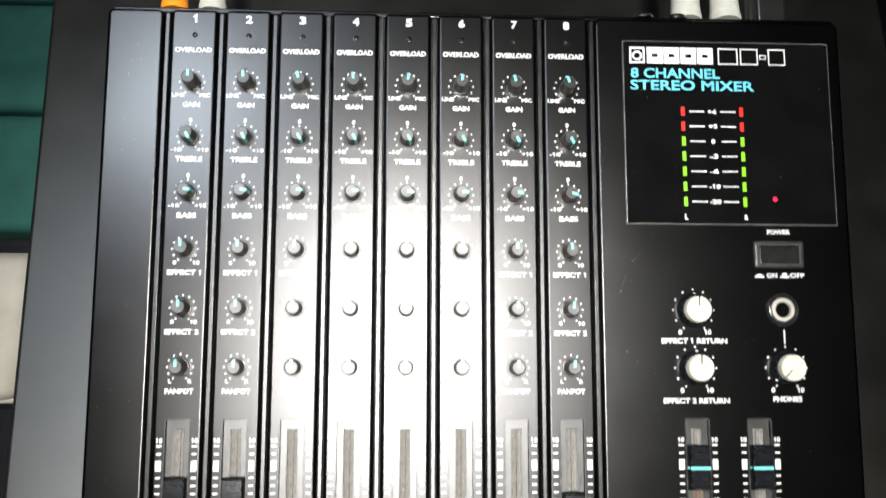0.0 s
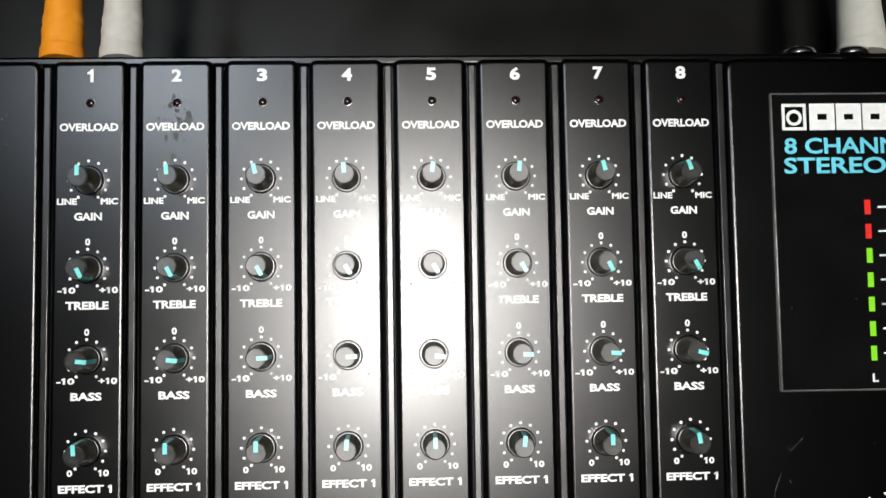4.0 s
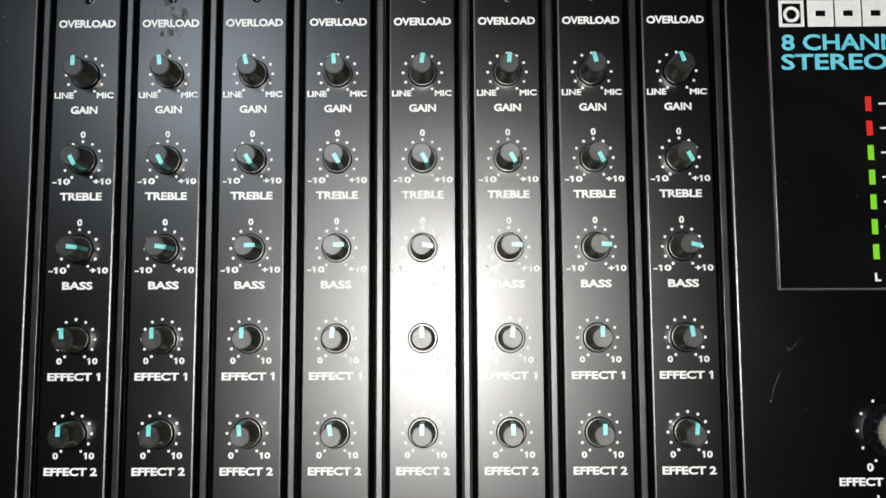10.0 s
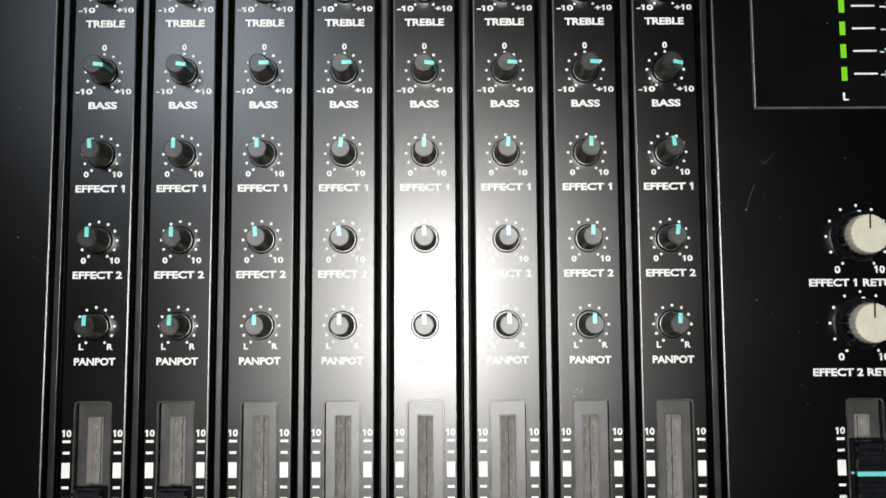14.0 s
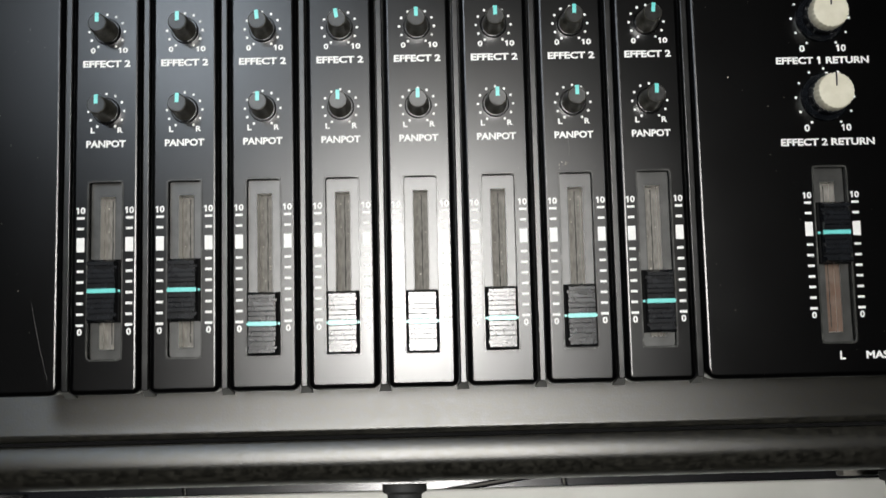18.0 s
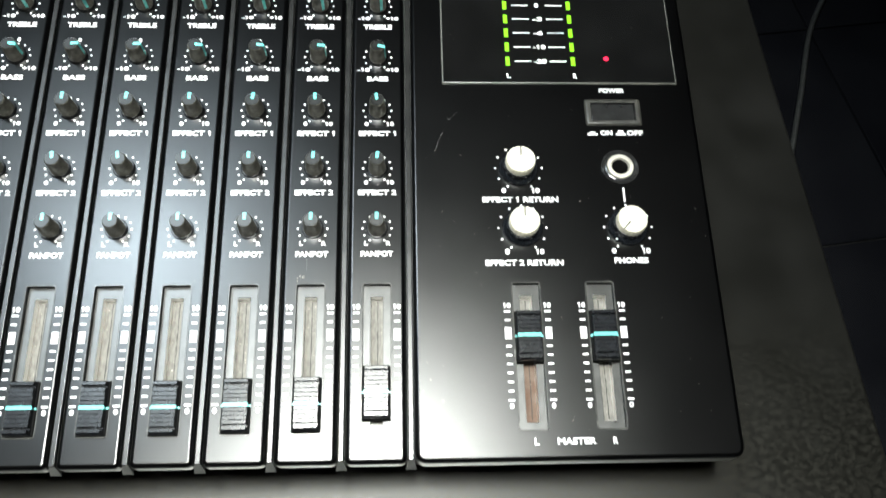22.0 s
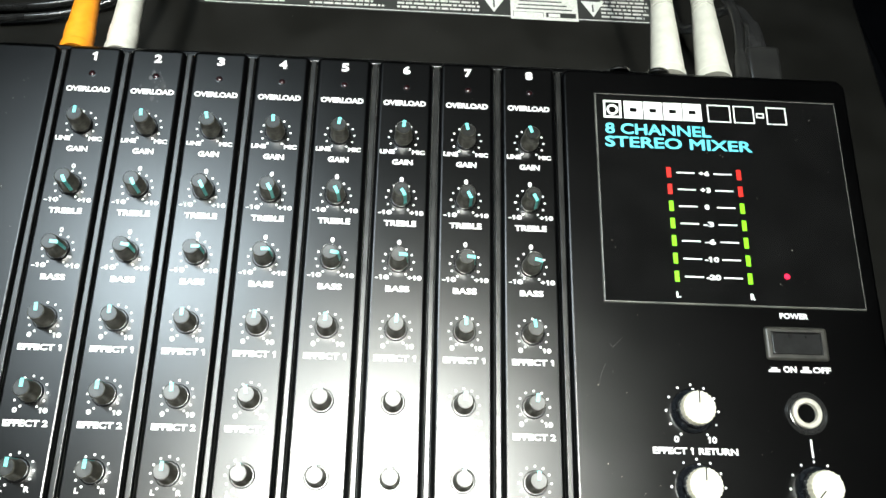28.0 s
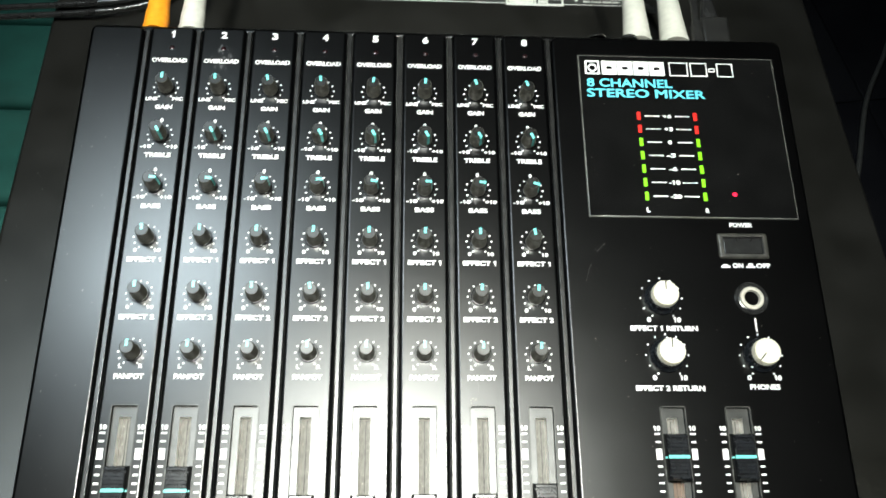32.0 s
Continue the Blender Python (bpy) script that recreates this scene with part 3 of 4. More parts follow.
for fx in (-158, 4, 208):
    foot = lathe_bm([(0, 0), (9, 0), (9, 3), (7, 4), (6.2, 13), (5, 14), (0, 14)], 24)
    bmesh.ops.rotate(foot, verts=foot.verts, cent=(0, 0, 0), matrix=Matrix.Rotation(math.pi / 2, 3, "X"))
    part("rubber_foot", foot, "rubber", cabinet, "black rubber foot", mm(fx, -117, D - 26))
for fx in (-170, 290):
    for fy in (-80, 600):
        part("base_foot", lathe_bm([(0, 0), (14, 0), (15, 14), (0, 14)], 20), "rubber", cabinet, "", mm(fx, fy, 0))

# rating label on the cabinet top: unreadable print as bars, read from the far side
rating = thing("rating_label", "pale printed rating label with warning triangles on the cabinet", "label", m=pose(0, 0.312, DECK))
rng = random.Random(4)
part("backing", box_bm(-84, 193, -6, 44, 0, 0.12), "cabinet_plate", rating)
part("border", box_bm(-81, 190, -5.2, -4.6, 0.12, 0.2), "label_print", rating, "", None, 0)
part("border", box_bm(-81, 190, 43.0, 43.6, 0.12, 0.2), "label_print", rating, "", None, 0)
for block_x, block_w in ((-79.3, 54.3), (-19.2, 45.3), (32.9, 52.0), (157.0, 31.2)):
    bm = bmesh.new()
    for row in range(10):
        x, end = block_x, block_x + block_w * rng.uniform(0.8, 1.0)
        while x < end:
            w = min(rng.uniform(2.2, 8.0), end - x)
            box_bm(x, x + max(w - 0.9, 0.5), -2.4 + row * 3.1, -0.9 + row * 3.1, 0.12, 0.2, bm=bm)
            x += w
    part("print", bm, "label_print", rating, "", None, 0)
for tx in (91.4, 152.0):
    bm = bmesh.new()
    bm.faces.new([bm.verts.new(Vector(p) * K) for p in ((tx - 7.2, 10.4, 0.2), (tx + 7.2, 10.4, 0.2), (tx, -2.4, 0.2))])
    part("warning_triangle", bm, "label_ink", rating, "", None, 0)
    part("bolt_mark", box_bm(tx - 0.5, tx + 0.5, 1.6, 7.8, 0.22, 0.3), "cabinet_plate", rating, "", None, 0)
part("print_box", plate_bm(101.5, 142.6, -7.0, 12.0, 0.12, 0.24, [(103.0, 121.5, -5.0, -0.6), (123.0, 141.2, -5.0, -0.6)], 0.02, 1, 0.1), "label_print", rating, "", None, 0)
part("print_box_cell", box_bm(103.4, 121.1, -4.6, -1.0, 0.12, 0.22), "label_print", rating, "", None, 0)
part("print_box_cell", box_bm(124.5, 131.5, -4.2, -1.4, 0.12, 0.22), "label_ink", rating, "", None, 0)
for row in range(3):
    part("print_line", box_bm(105 + row, 139 - 3 * row, 1.4 + row * 3.2, 2.4 + row * 3.2, 0.26, 0.32), "cabinet_plate", rating, "", None, 0)

# ---- mixer ----
mixer = thing("mixer", "black eight channel stereo audio mixer lying on a grey cabinet", "mixer", m=MIXER)
base_z = lambda y: -40.0 - 0.1637 * (y + 105.0)
bm = bmesh.new()
top = [(-136, -83.0, -9.0), (236, -83.0, -9.0), (236, 190.5, -9.0), (-136, 190.5, -9.0)]
bot = [(-131, -80.5, base_z(-80.5) + 1.0), (231, -80.5, base_z(-80.5) + 1.0), (231, 190.5, base_z(190.5) + 1.0), (-131, 190.5, base_z(190.5) + 1.0)]
rows3 = [[bm.verts.new(Vector(p) * K) for p in q] for q in (top, bot)]
bm.faces.new(rows3[0])
bm.faces.new(rows3[1])
for i in range(4):
    bm.faces.new((rows3[0][i], rows3[0][(i + 1) % 4], rows3[1][(i + 1) % 4], rows3[1][i]))
part("chassis", bm, "chassis_grey", mixer, "dark grey chassis", None, 0)
part("rear_lip", box_bm(-136.5, 237.3, 190.4, 193.6, -16, -3.2, 0.9, 3), "panel_black", mixer)
for fx in (-112, 210):
    for fy in (-66, 172):
        part("foot", lathe_bm([(0, 0), (7, 0), (7, 3), (0, 3)], 20), "rubber", mixer, "", mm(fx, fy, base_z(fy)))

P = 27.0
CH = [(i - 3.5) * P for i in range(8)]
WELL = (-5.9, 5.9, -74.0, -13.0)
# knob rows: name, centre y, title, left and right marks, mark at the top
DIALS = [
    ("gain", 153.0, "GAIN", 8.6, ("LINE", -6.6, 6.2), ("MIC", 6.6, 5.4), None),
    ("treble", 125.1, "TREBLE", 13.3, ("-10", -6.4, 5.6), ("+10", 6.6, 5.8), "0"),
    ("bass", 96.9, "BASS", 9.6, ("-10", -6.4, 5.6), ("+10", 6.6, 5.8), "0"),
    ("effect", 68.7, "EFFECT 1", 16.4, ("0", -4.8, 1.7), ("10", 5.6, 3.3), None),
    ("effect", 39.9, "EFFECT 2", 16.4, ("0", -4.8, 1.7), ("10", 5.6, 3.3), None),
    ("panpot", 11.6, "PANPOT", 13.6, ("L", -4.6, 1.5), ("R", 4.8, 1.9), None),
]
ANGLES = [
    (0, -5, -14, -4, 8, 5, -15, -20),
    (152, 152, 150, 150, 152, 150, 152, 152),
    (96, 97, 88, 88, 98, 94, 94, 104),
    (-5, 0, 0, 5, 0, 6, 0, -9),
    (0, 0, -5, -9, 0, 0, 2, 6),
    (0, 2, 0, 0, 0, 0, 0, 2),
]
ELEVEN = [-150 + 30 * i for i in range(11)]

part("deck", plate_bm(-110, 110, -83, 190, -5.19, -4.9, [(c - 3.4, c + 3.4, -71.8, -16.6) for c in CH], 0.1, 1, 0.25), "groove_black", mixer)
strip_mesh = to_mesh(panel_bm(-11.95, 11.95, -85.8, 191.5, -4.85, 0, [WELL], 1.9, 2.6, 2.6, -7.0), "channel_strip", 50)
well_mesh = to_mesh(plate_bm(-5.88, 5.88, -73.98, -13.02, -3.9, -2.6, [(-2.5, 2.5, -70.5, -18.0)], 0.3, 2, 4.2), "fader_well", 50)
slot_mesh = to_mesh(box_bm(-2.7, 2.7, -70.9, -17.6, -7.0, -6.5), "slot", 0)


def ring_bm(x0, x1, y0, y1, width, radius, z0, z1):
    """A frame with rounded corners and a rounded crest."""
    bm, loops = bmesh.new(), []
    for grow, z in ((0.0, z0), (0.0, z1 - 0.06), (0.1, z1), (width - 0.1, z1), (width, z1 - 0.06), (width, z0)):
        loop, r = [], max(radius - grow, 0.2)
        for cx, cy, start in ((x1 - radius, y1 - radius, 0), (x0 + radius, y1 - radius, 90), (x0 + radius, y0 + radius, 180), (x1 - radius, y0 + radius, 270)):
            for k in range(6):
                a = radians(start + k * 18)
                loop.append(bm.verts.new(Vector((cx + r * math.cos(a), cy + r * math.sin(a), z)) * K))
        loops.append(loop)
    for a, b in zip(loops, loops[1:]):
        for k in range(len(a)):
            bm.faces.new((a[k], a[(k + 1) % len(a)], b[(k + 1) % len(a)], b[k]))
    return bm


lip_mesh = to_mesh(ring_bm(-6.25, 6.25, -74.4, -12.6, 0.62, 1.7, -0.5, 0.16), "well_rim", 50)
slot_lip_mesh = to_mesh(plate_bm(-2.8, 2.8, -70.8, -17.7, -2.65, -2.46, [(-2.5, 2.5, -70.5, -18.0)], 0.1, 2, 0.5), "slot_lip", 50)


def slit_mesh(seed):
    """The wavy black slit down the middle of the felt."""
    rng, bm, last = random.Random(seed), bmesh.new(), None
    for i in range(27):
        y, x, w = -19.0 - i * 1.92, 0.35 + rng.uniform(-0.1, 0.1), rng.uniform(0.08, 0.24)
        pair = [bm.verts.new(Vector((x + s * w, y, -6.46)) * K) for s in (-1, 1)]
        if last:
            bm.faces.new((*last, pair[1], pair[0]))
        last = pair
    return to_mesh(bm, "slit", 0)


def dust_mesh(seed, count, x0, x1, y0, y1, z, lo, hi):
    """Small uneven crumbs of dust."""
    rng, bm = random.Random(seed), bmesh.new()
    for _ in range(count):
        x, y, r, turn = rng.uniform(x0, x1), rng.uniform(y0, y1), rng.uniform(lo, hi), rng.uniform(0, 3)
        ring = [bm.verts.new(Vector((x + r * rng.uniform(0.5, 1.3) * math.cos(turn + k * 1.05), y + r * rng.uniform(0.5, 1.6) * math.sin(turn + k * 1.05), z)) * K) for k in range(6)]
        tip = bm.verts.new(Vector((x, y, z + r * 0.5)) * K)
        for k in range(6):
            bm.faces.new((ring[k], ring[(k + 1) % 6], tip))
    return to_mesh(bm, "dust", 0)


slit_meshes = [slit_mesh(s) for s in range(3)]
slot_dust = [dust_mesh(s, 16, -2.1, 2.1, -70, -20, -6.5, 0.1, 0.3) for s in range(3)]
dot_mesh = to_mesh(dots_bm(0.0, 0.48, [0]), "dot", 0)
bar_rects = [(0, -25.6 - i * 3.66, 2.6 if i in (0, 10) else 2.3, 0.85) for i in range(11) if i not in (2, 3)]
bar_rects.append((0, -34.8, 2.7, 4.9))
bar_meshes = {(w, h): to_mesh(marks_bm([(0, 0, w, h)]), "tick", 0) for _, _, w, h in bar_rects}
led_mesh = to_mesh(lathe_bm([(1.15, 0.0), (1.15, 0.15), (0.95, 0.35), (0, 0.5)], 16), "overload_led")
bezel_mesh = to_mesh(lathe_bm([(1.5, 0.0), (1.5, 0.12), (1.2, 0.15), (1.15, 0.02)], 16), "led_bezel")

# knob: fluted body, rounded top, collar, pointer down the side
knob_mesh = to_mesh(lathe_bm([(3.9, 0.4), (3.9, 1.6), (3.7, 1.9), (3.3, 8.7), (3.2, 9.2), (2.95, 9.45), (0, 9.45)], 48, 0.07, 24), "knob", 45)
collar_mesh = to_mesh(lathe_bm([(4.7, 0.0), (4.7, 0.35), (4.3, 0.6), (3.7, 0.6), (3.6, 0.1)], 32), "collar")
knob_top_mesh = to_mesh(lathe_bm([(2.86, 9.4), (2.86, 9.5), (2.75, 9.58), (0, 9.56)], 40), "knob_top")
pb = box_bm(-0.66, 0.66, 0.2, 3.26, 9.3, 9.66)
ps = bmesh.ops.create_cube(pb, size=1.0)["verts"]
for v in ps:
    h = v.co.z + 0.5
    v.co = Vector((v.co.x * 1.32, (3.84 if v.co.y > 0 else 3.1) - (0.38 if v.co.y > 0 else 0.1) * h, 1.9 + h * 7.5)) * K
pointer_mesh = to_mesh(pb, "pointer", 0)

# fader cap: stepped ridges falling to a waist with the coloured line
prof = [(-10.4, -2.0), (-10.4, 2.8), (-9.7, 4.2), (-8.6, 4.2), (-8.5, 1.9), (-7.6, 1.9)]
for i in range(4):
    y, top_z = -7.55 + i * 1.66, 3.75 - i * 0.14
    prof += [(y, top_z - 0.16), (y + 0.12, top_z), (y + 1.46, top_z), (y + 1.58, top_z - 0.16)]
prof += [(-0.85, 3.0), (-0.8, 3.1), (0.8, 3.1), (0.85, 3.0)]
for i in range(4):
    y, top_z = 0.93 + i * 1.66, 3.33 + i * 0.14
    prof += [(y, top_z - 0.16), (y + 0.12, top_z), (y + 1.46, top_z), (y + 1.58, top_z - 0.16)]
prof += [(7.6, 1.9), (8.5, 1.9), (8.6, 4.2), (9.7, 4.2), (10.4, 2.8), (10.4, -2.0)]
cap_bm = extrude_profile(prof, -5.2, 5.2)
for v in cap_bm.verts:
    v.co.x *= 1.0 - 0.022 * (v.co.z / K + 2.0)
cap_mesh = to_mesh(cap_bm, "fader_cap", 12)
skirt_bm = box_bm(-5.6, 5.6, -10.7, 10.7, -2.0, 0.9, 0.3)
fader_skirt = to_mesh(skirt_bm, "skirt", 40)
line_bm = box_bm(-4.72, 4.72, -0.72, 0.72, 2.6, 3.2)
box_bm(-5.64, 5.64, -0.38, 0.38, 0.3, 0.94, bm=line_bm)
line_mesh = to_mesh(line_bm, "indicator_line", 0)
stem_mesh = to_mesh(box_bm(-1.2, 1.2, -4, 4, -6.4, -1.5), "stem", 0)


def dial(parent, x, y, radius, mesh):
    for a in ELEVEN:
        link_mesh("dot", mesh, "ink_white", parent, "", mm(x + radius * math.sin(radians(a)), y + radius * math.cos(radians(a)), 0))


def fader(x, y, label):
    cap = link_mesh("fader_cap", cap_mesh, "fader_black", mixer, label, mm(x, y, 0))
    link_mesh("indicator_line", line_mesh, "pointer_cyan", cap)
    link_mesh("skirt", fader_skirt, "gap_black", cap)
    link_mesh("stem", stem_mesh, "steel", cap)
    return cap


def level_marks(parent, cx, ox=0.0):
    for side in (-1, 1):
        for _, y, w, h in bar_rects:
            link_mesh("tick", bar_meshes[w, h], "ink_white", parent, "", mm(cx + side * 8.3, y, 0))
        legend("scale_mark", "10", cx + side * 8.3, -23.0, 3.1, 2.3, parent)
        legend("scale_mark", "0", cx + side * 8.3, -64.5, 1.7, 2.3, parent)


FADERS = (-50.7, -50.9, -63.0, -63.2, -63.4, -62.9, -62.7, -58.4)
for i, cx in enumerate(CH):
    strip = link_mesh("channel_strip", strip_mesh, "panel_black", mixer, "glossy black channel strip with white print", mm(cx, 0, 0))
    if i:
        legend("channel_mark", str(i + 1), 0.4, 186.4, 3.3, 4.2, strip, heavy=0.055)
    else:
        one = bmesh.new()
        one.faces.new([one.verts.new(Vector((0.2 + a, 184.3 + b, 0.06)) * K) for a, b in ((0.0, 0.0), (1.05, 0.0), (1.05, 4.2), (0.25, 4.2), (-0.15, 3.55), (-0.95, 3.3), (-0.95, 2.6), (0.0, 2.6))])
        part("channel_mark", one, "ink_white", strip, "", None, 0)
    link_mesh("overload_led", led_mesh, "led_dark", strip, "unlit dark red lamp", mm(0.5, 177.6, 0))
    link_mesh("led_bezel", bezel_mesh, "fader_black", strip, "", mm(0.5, 177.6, 0))
    legend("legend", "OVERLOAD", 0, 169.9, 18.4, 2.6, strip)
    link_mesh("fader_well", well_mesh, "well_grey", strip, "grey recessed fader well")
    link_mesh("well_rim", lip_mesh, "smoke_edge", strip)
    link_mesh("slot", slot_mesh, "slot_felt", strip, "dusty felt in the fader slot")
    link_mesh("slot_lip", slot_lip_mesh, "well_grey", strip)
    link_mesh("slit", slit_meshes[i % 3], "slit_black", strip)
    tagged(link_mesh("dust", slot_dust[(i * 2) % 3], "dust_pale", strip), "pale crumbs of dust", "", "", "stuff")
    level_marks(strip, 0.0)
    for (kind, y, title, tw, lo, hi, peak), turn in zip(DIALS, ANGLES):
        dial(strip, 0, y, 6.15, dot_mesh)
        legend("legend", title, 0, y - 11.5, tw, 2.5, strip)
        for text, x, w in (lo, hi):
            legend("dial_mark", text, x, y - 6.7, w, 2.0, strip)
        if peak:
            legend("dial_mark", peak, 0, y + 8.4, 1.6, 2.2, strip)
        knob = link_mesh("knob", knob_mesh, "knob_black", mixer, "", mm(cx, y, 0, 0, 0, -turn[i]))
        link_mesh("collar", collar_mesh, "panel_black", knob)
        link_mesh("knob_top", knob_top_mesh, "knob_cap", knob)
        link_mesh("pointer", pointer_mesh, "pointer_cyan", knob)
    fader(cx, FADERS[i], "ridged black fader cap with a pale cyan line")

rail_bm = plate_bm(-1.15, 1.15, -84.6, 189.5, -4.9, -0.7, (), 0.4, 3)
rail_mesh = to_mesh(rail_bm, "rail", 50)
tab_bm = bmesh.new()
vs = [tab_bm.verts.new(Vector(p) * K) for p in ((-1.2, -84.6, -1.8), (1.2, -84.6, -1.8), (2.2, -87.2, -7.5), (-2.2, -87.2, -7.5), (-1.2, -83.6, -7.5), (1.2, -83.6, -7.5))]
for f in ((0, 1, 2, 3), (0, 3, 4), (1, 5, 2), (0, 4, 5, 1), (3, 2, 5, 4)):
    tab_bm.faces.new([vs[q] for q in f])
tab_mesh = to_mesh(tab_bm, "rail_tab", 0)
for i in range(9):
    rail = link_mesh("rail", rail_mesh, "rail_grey", mixer, "grey plastic divider rail", mm((i - 4) * P, 0, 0))
    link_mesh("rail_tab", tab_mesh, "well_grey", rail)

part("side_panel", panel_bm(-138.0, -109.5, -85.8, 191.5, -9.5, 0, (), 1.9, 3.5), "panel_black", mixer, "blank glossy black side panel", None, 50)

# master section
MX = {"L": 156.1, "R": 187.0}
holes = [(c + WELL[0], c + WELL[1], WELL[2], WELL[3]) for c in MX.values()]
master = part("master_panel", panel_bm(109.5, 238.6, -85.8, 191.5, -9.5, 0, holes, 1.9, 4.5, 2.6), "panel_black", mixer, "glossy black master section with white print", None, 50)
for key, c in MX.items():
    link_mesh("fader_well", well_mesh, "well_grey", master, "grey recessed fader well", mm(c, 0, 0))
    link_mesh("well_rim", lip_mesh, "smoke_edge", master, "", mm(c, 0, 0))
    felt = slot_mesh.copy()
    felt.materials.clear()
    link_mesh("slot", felt, "slot_felt", master, "", mm(c, 0, 0))
    if key == "L":
        part("felt_stain", box_bm(c - 2.45, c + 2.45, -70.4, -44.0, -6.55, -6.48), "slot_felt_brown", master, "brown stained felt", None, 0)
    link_mesh("slot_lip", slot_lip_mesh, "well_grey", master, "", mm(c, 0, 0))
    link_mesh("slit", slit_meshes[1], "slit_black", master, "", mm(c, 0, 0))
    level_marks(master, c)
    fader(c, -36.3, "ridged black master fader cap with a cyan line")
    legend("legend", key, c + 0.6, -78.4, 1.9, 2.8, master)
legend("legend", "MASTER", 172.4, -78.4, 15.2, 2.7, master)

# big cream knobs
big_mesh = to_mesh(lathe_bm([(8.7, 0.0), (8.7, 0.8), (8.3, 1.5), (7.2, 2.4), (6.9, 5.2), (0, 5.2)], 48), "knob")
cream_mesh = to_mesh(lathe_bm([(6.5, 5.2), (6.4, 8.4), (6.1, 8.9), (0, 9.0)], 96, 0.22, 24), "cap", 40)
tick_mesh = to_mesh(box_bm(-0.28, 0.28, 1.6, 6.3, 8.8, 9.06), "pointer", 0)
skirt_mesh = to_mesh(box_bm(-0.5, 0.5, 7.0, 8.55, 1.0, 1.72), "skirt_line", 0)
big_dot = to_mesh(dots_bm(0.0, 0.5, [0]), "dot", 0)
for x, y, turn, title, tw, ty in ((156.2, 40.1, 2, "EFFECT 1 RETURN", 33.0, 24.9), (156.3, 11.6, 2, "EFFECT 2 RETURN", 33.0, -4.3), (201.8, 11.8, -137, "PHONES", 14.6, -3.5)):
    knob = link_mesh("knob", big_mesh, "fader_black", mixer, "cream topped knob on a black skirt", mm(x, y, 0, 0, 0, -turn))
    link_mesh("cap", cream_mesh, "cream_plastic", knob, "fluted cream cap")
    link_mesh("pointer", tick_mesh, "groove_black", knob)
    link_mesh("skirt_line", skirt_mesh, "ink_white", knob)
    dial(master, x, y, 10.3, big_dot)
    legend("dial_mark", "0", x - 7.0, y - 10.9, 2.0, 2.5, master)
    legend("dial_mark", "10", x + 6.9, y - 10.9, 3.5, 2.5, master)
    legend("legend", title, x, ty, tw, 2.6, master)

# power switch
legend("legend", "POWER", 201.3, 79.7, 11.8, 2.4, master)
legend("legend", "ON", 196.9, 57.7, 5.4, 2.5, master)
legend("legend", "OFF", 209.8, 57.7, 7.4, 2.5, master)
part("switch_mark", marks_bm([(190.6, 57.0, 4.6, 1.0), (190.6, 57.9, 2.4, 0.9), (203.4, 57.0, 4.6, 1.0), (203.4, 58.2, 2.4, 1.5)]), "ink_white", master, "", None, 0)
switch = part("power_switch", plate_bm(187.8, 213.8, 61.2, 75.2, -1, 0.9, [(190.6, 211.0, 63.6, 72.8)], 1.5, 6, 1.4), "switch_frame", mixer, "smoked black push switch in a frame", None, 50)
part("button", plate_bm(190.9, 210.7, 63.9, 72.5, -0.8, 0.45, (), 0.5, 4), "switch_black", switch)

# phones socket
socket = part("phones_socket", lathe_bm([(8.4, 0), (8.4, 0.5), (8.0, 0.8), (7.6, 0.45), (7.2, 0.9), (6.7, 0.45), (6.2, 0.6), (5.7, 0.3)], 40), "switch_black", mixer, "steel headphone socket in dark rings", mm(201.2, 40.4, 0))
part("nut", lathe_bm([(6.0, 0.3), (5.95, 1.1), (5.6, 1.45), (4.1, 1.5), (3.7, 1.1), (3.6, 0.2)], 40), "nickel", socket)
# Black disc paints the dark of the bore; the panel has no opening here.
part("bore_shade", lathe_bm([(4.0, 0.25), (0, 0.2)], 32), "panel_black", socket)
part("socket_line", marks_bm([(201.7, 27.0, 0.75, 6.8)]), "ink_white", master, "", None, 0)

# meter window
window = part("meter_window", plate_bm(123.6, 232.0, 82.9, 179.3, -0.5, 0.75, (), 0.5, 3), "acrylic_edge", mixer, "glossy black meter window", None, 50)
part("pane", box_bm(124.3, 231.3, 83.6, 178.6, 0.5, 0.8), "acrylic_black", window, "", None, 0)
ZW = 0.88
for row, text in enumerate(("+6", "+3", "0", "-3", "-6", "-10", "-20")):
    y = 141.7 - row * 7.82
    for x in (154.2, 184.6):
        part("segment", box_bm(x - 0.95, x + 0.95, y - 2.35, y + 2.35, 0.8, 0.9, 0.0), "segment_red" if row < 2 else "segment_green", window, "", None, 0)
    part("segment_line", marks_bm([(161.4, y, 7.9, 0.65), (177.6, y, 7.9, 0.65)]), "ink_white", window, "", mm(0, 0, 0.82), 0)
    legend("meter_mark", text, 169.4, y, {1: 2.0, 2: 4.6, 3: 6.0}[len(text)], 2.4, window, z=ZW)
for text, x in (("L", 154.3), ("R", 184.9)):
    legend("meter_mark", text, x, 87.0, 1.9, 2.7, window, z=ZW)
part("power_lamp", lathe_bm([(1.25, 0.8), (1.1, 1.05), (0, 1.15)], 20), "power_red", window, "lit red power lamp", mm(200.2, 96.4, 0))
legend("legend", "8 CHANNEL", 151.0, 161.8, 46.5, 5.3, window, "ink_cyan", ZW, 0.03)
legend("legend", "STEREO MIXER", 159.7, 155.4, 64.5, 5.3, window, "ink_cyan", ZW, 0.03)


def frame_bm(x0, x1, y0, y1, t):
    return plate_bm(x0, x1, y0, y1, 0.8, 0.9, [(x0 + t, x1 - t, y0 + t, y1 - t)], 0.02, 1, 0.1)


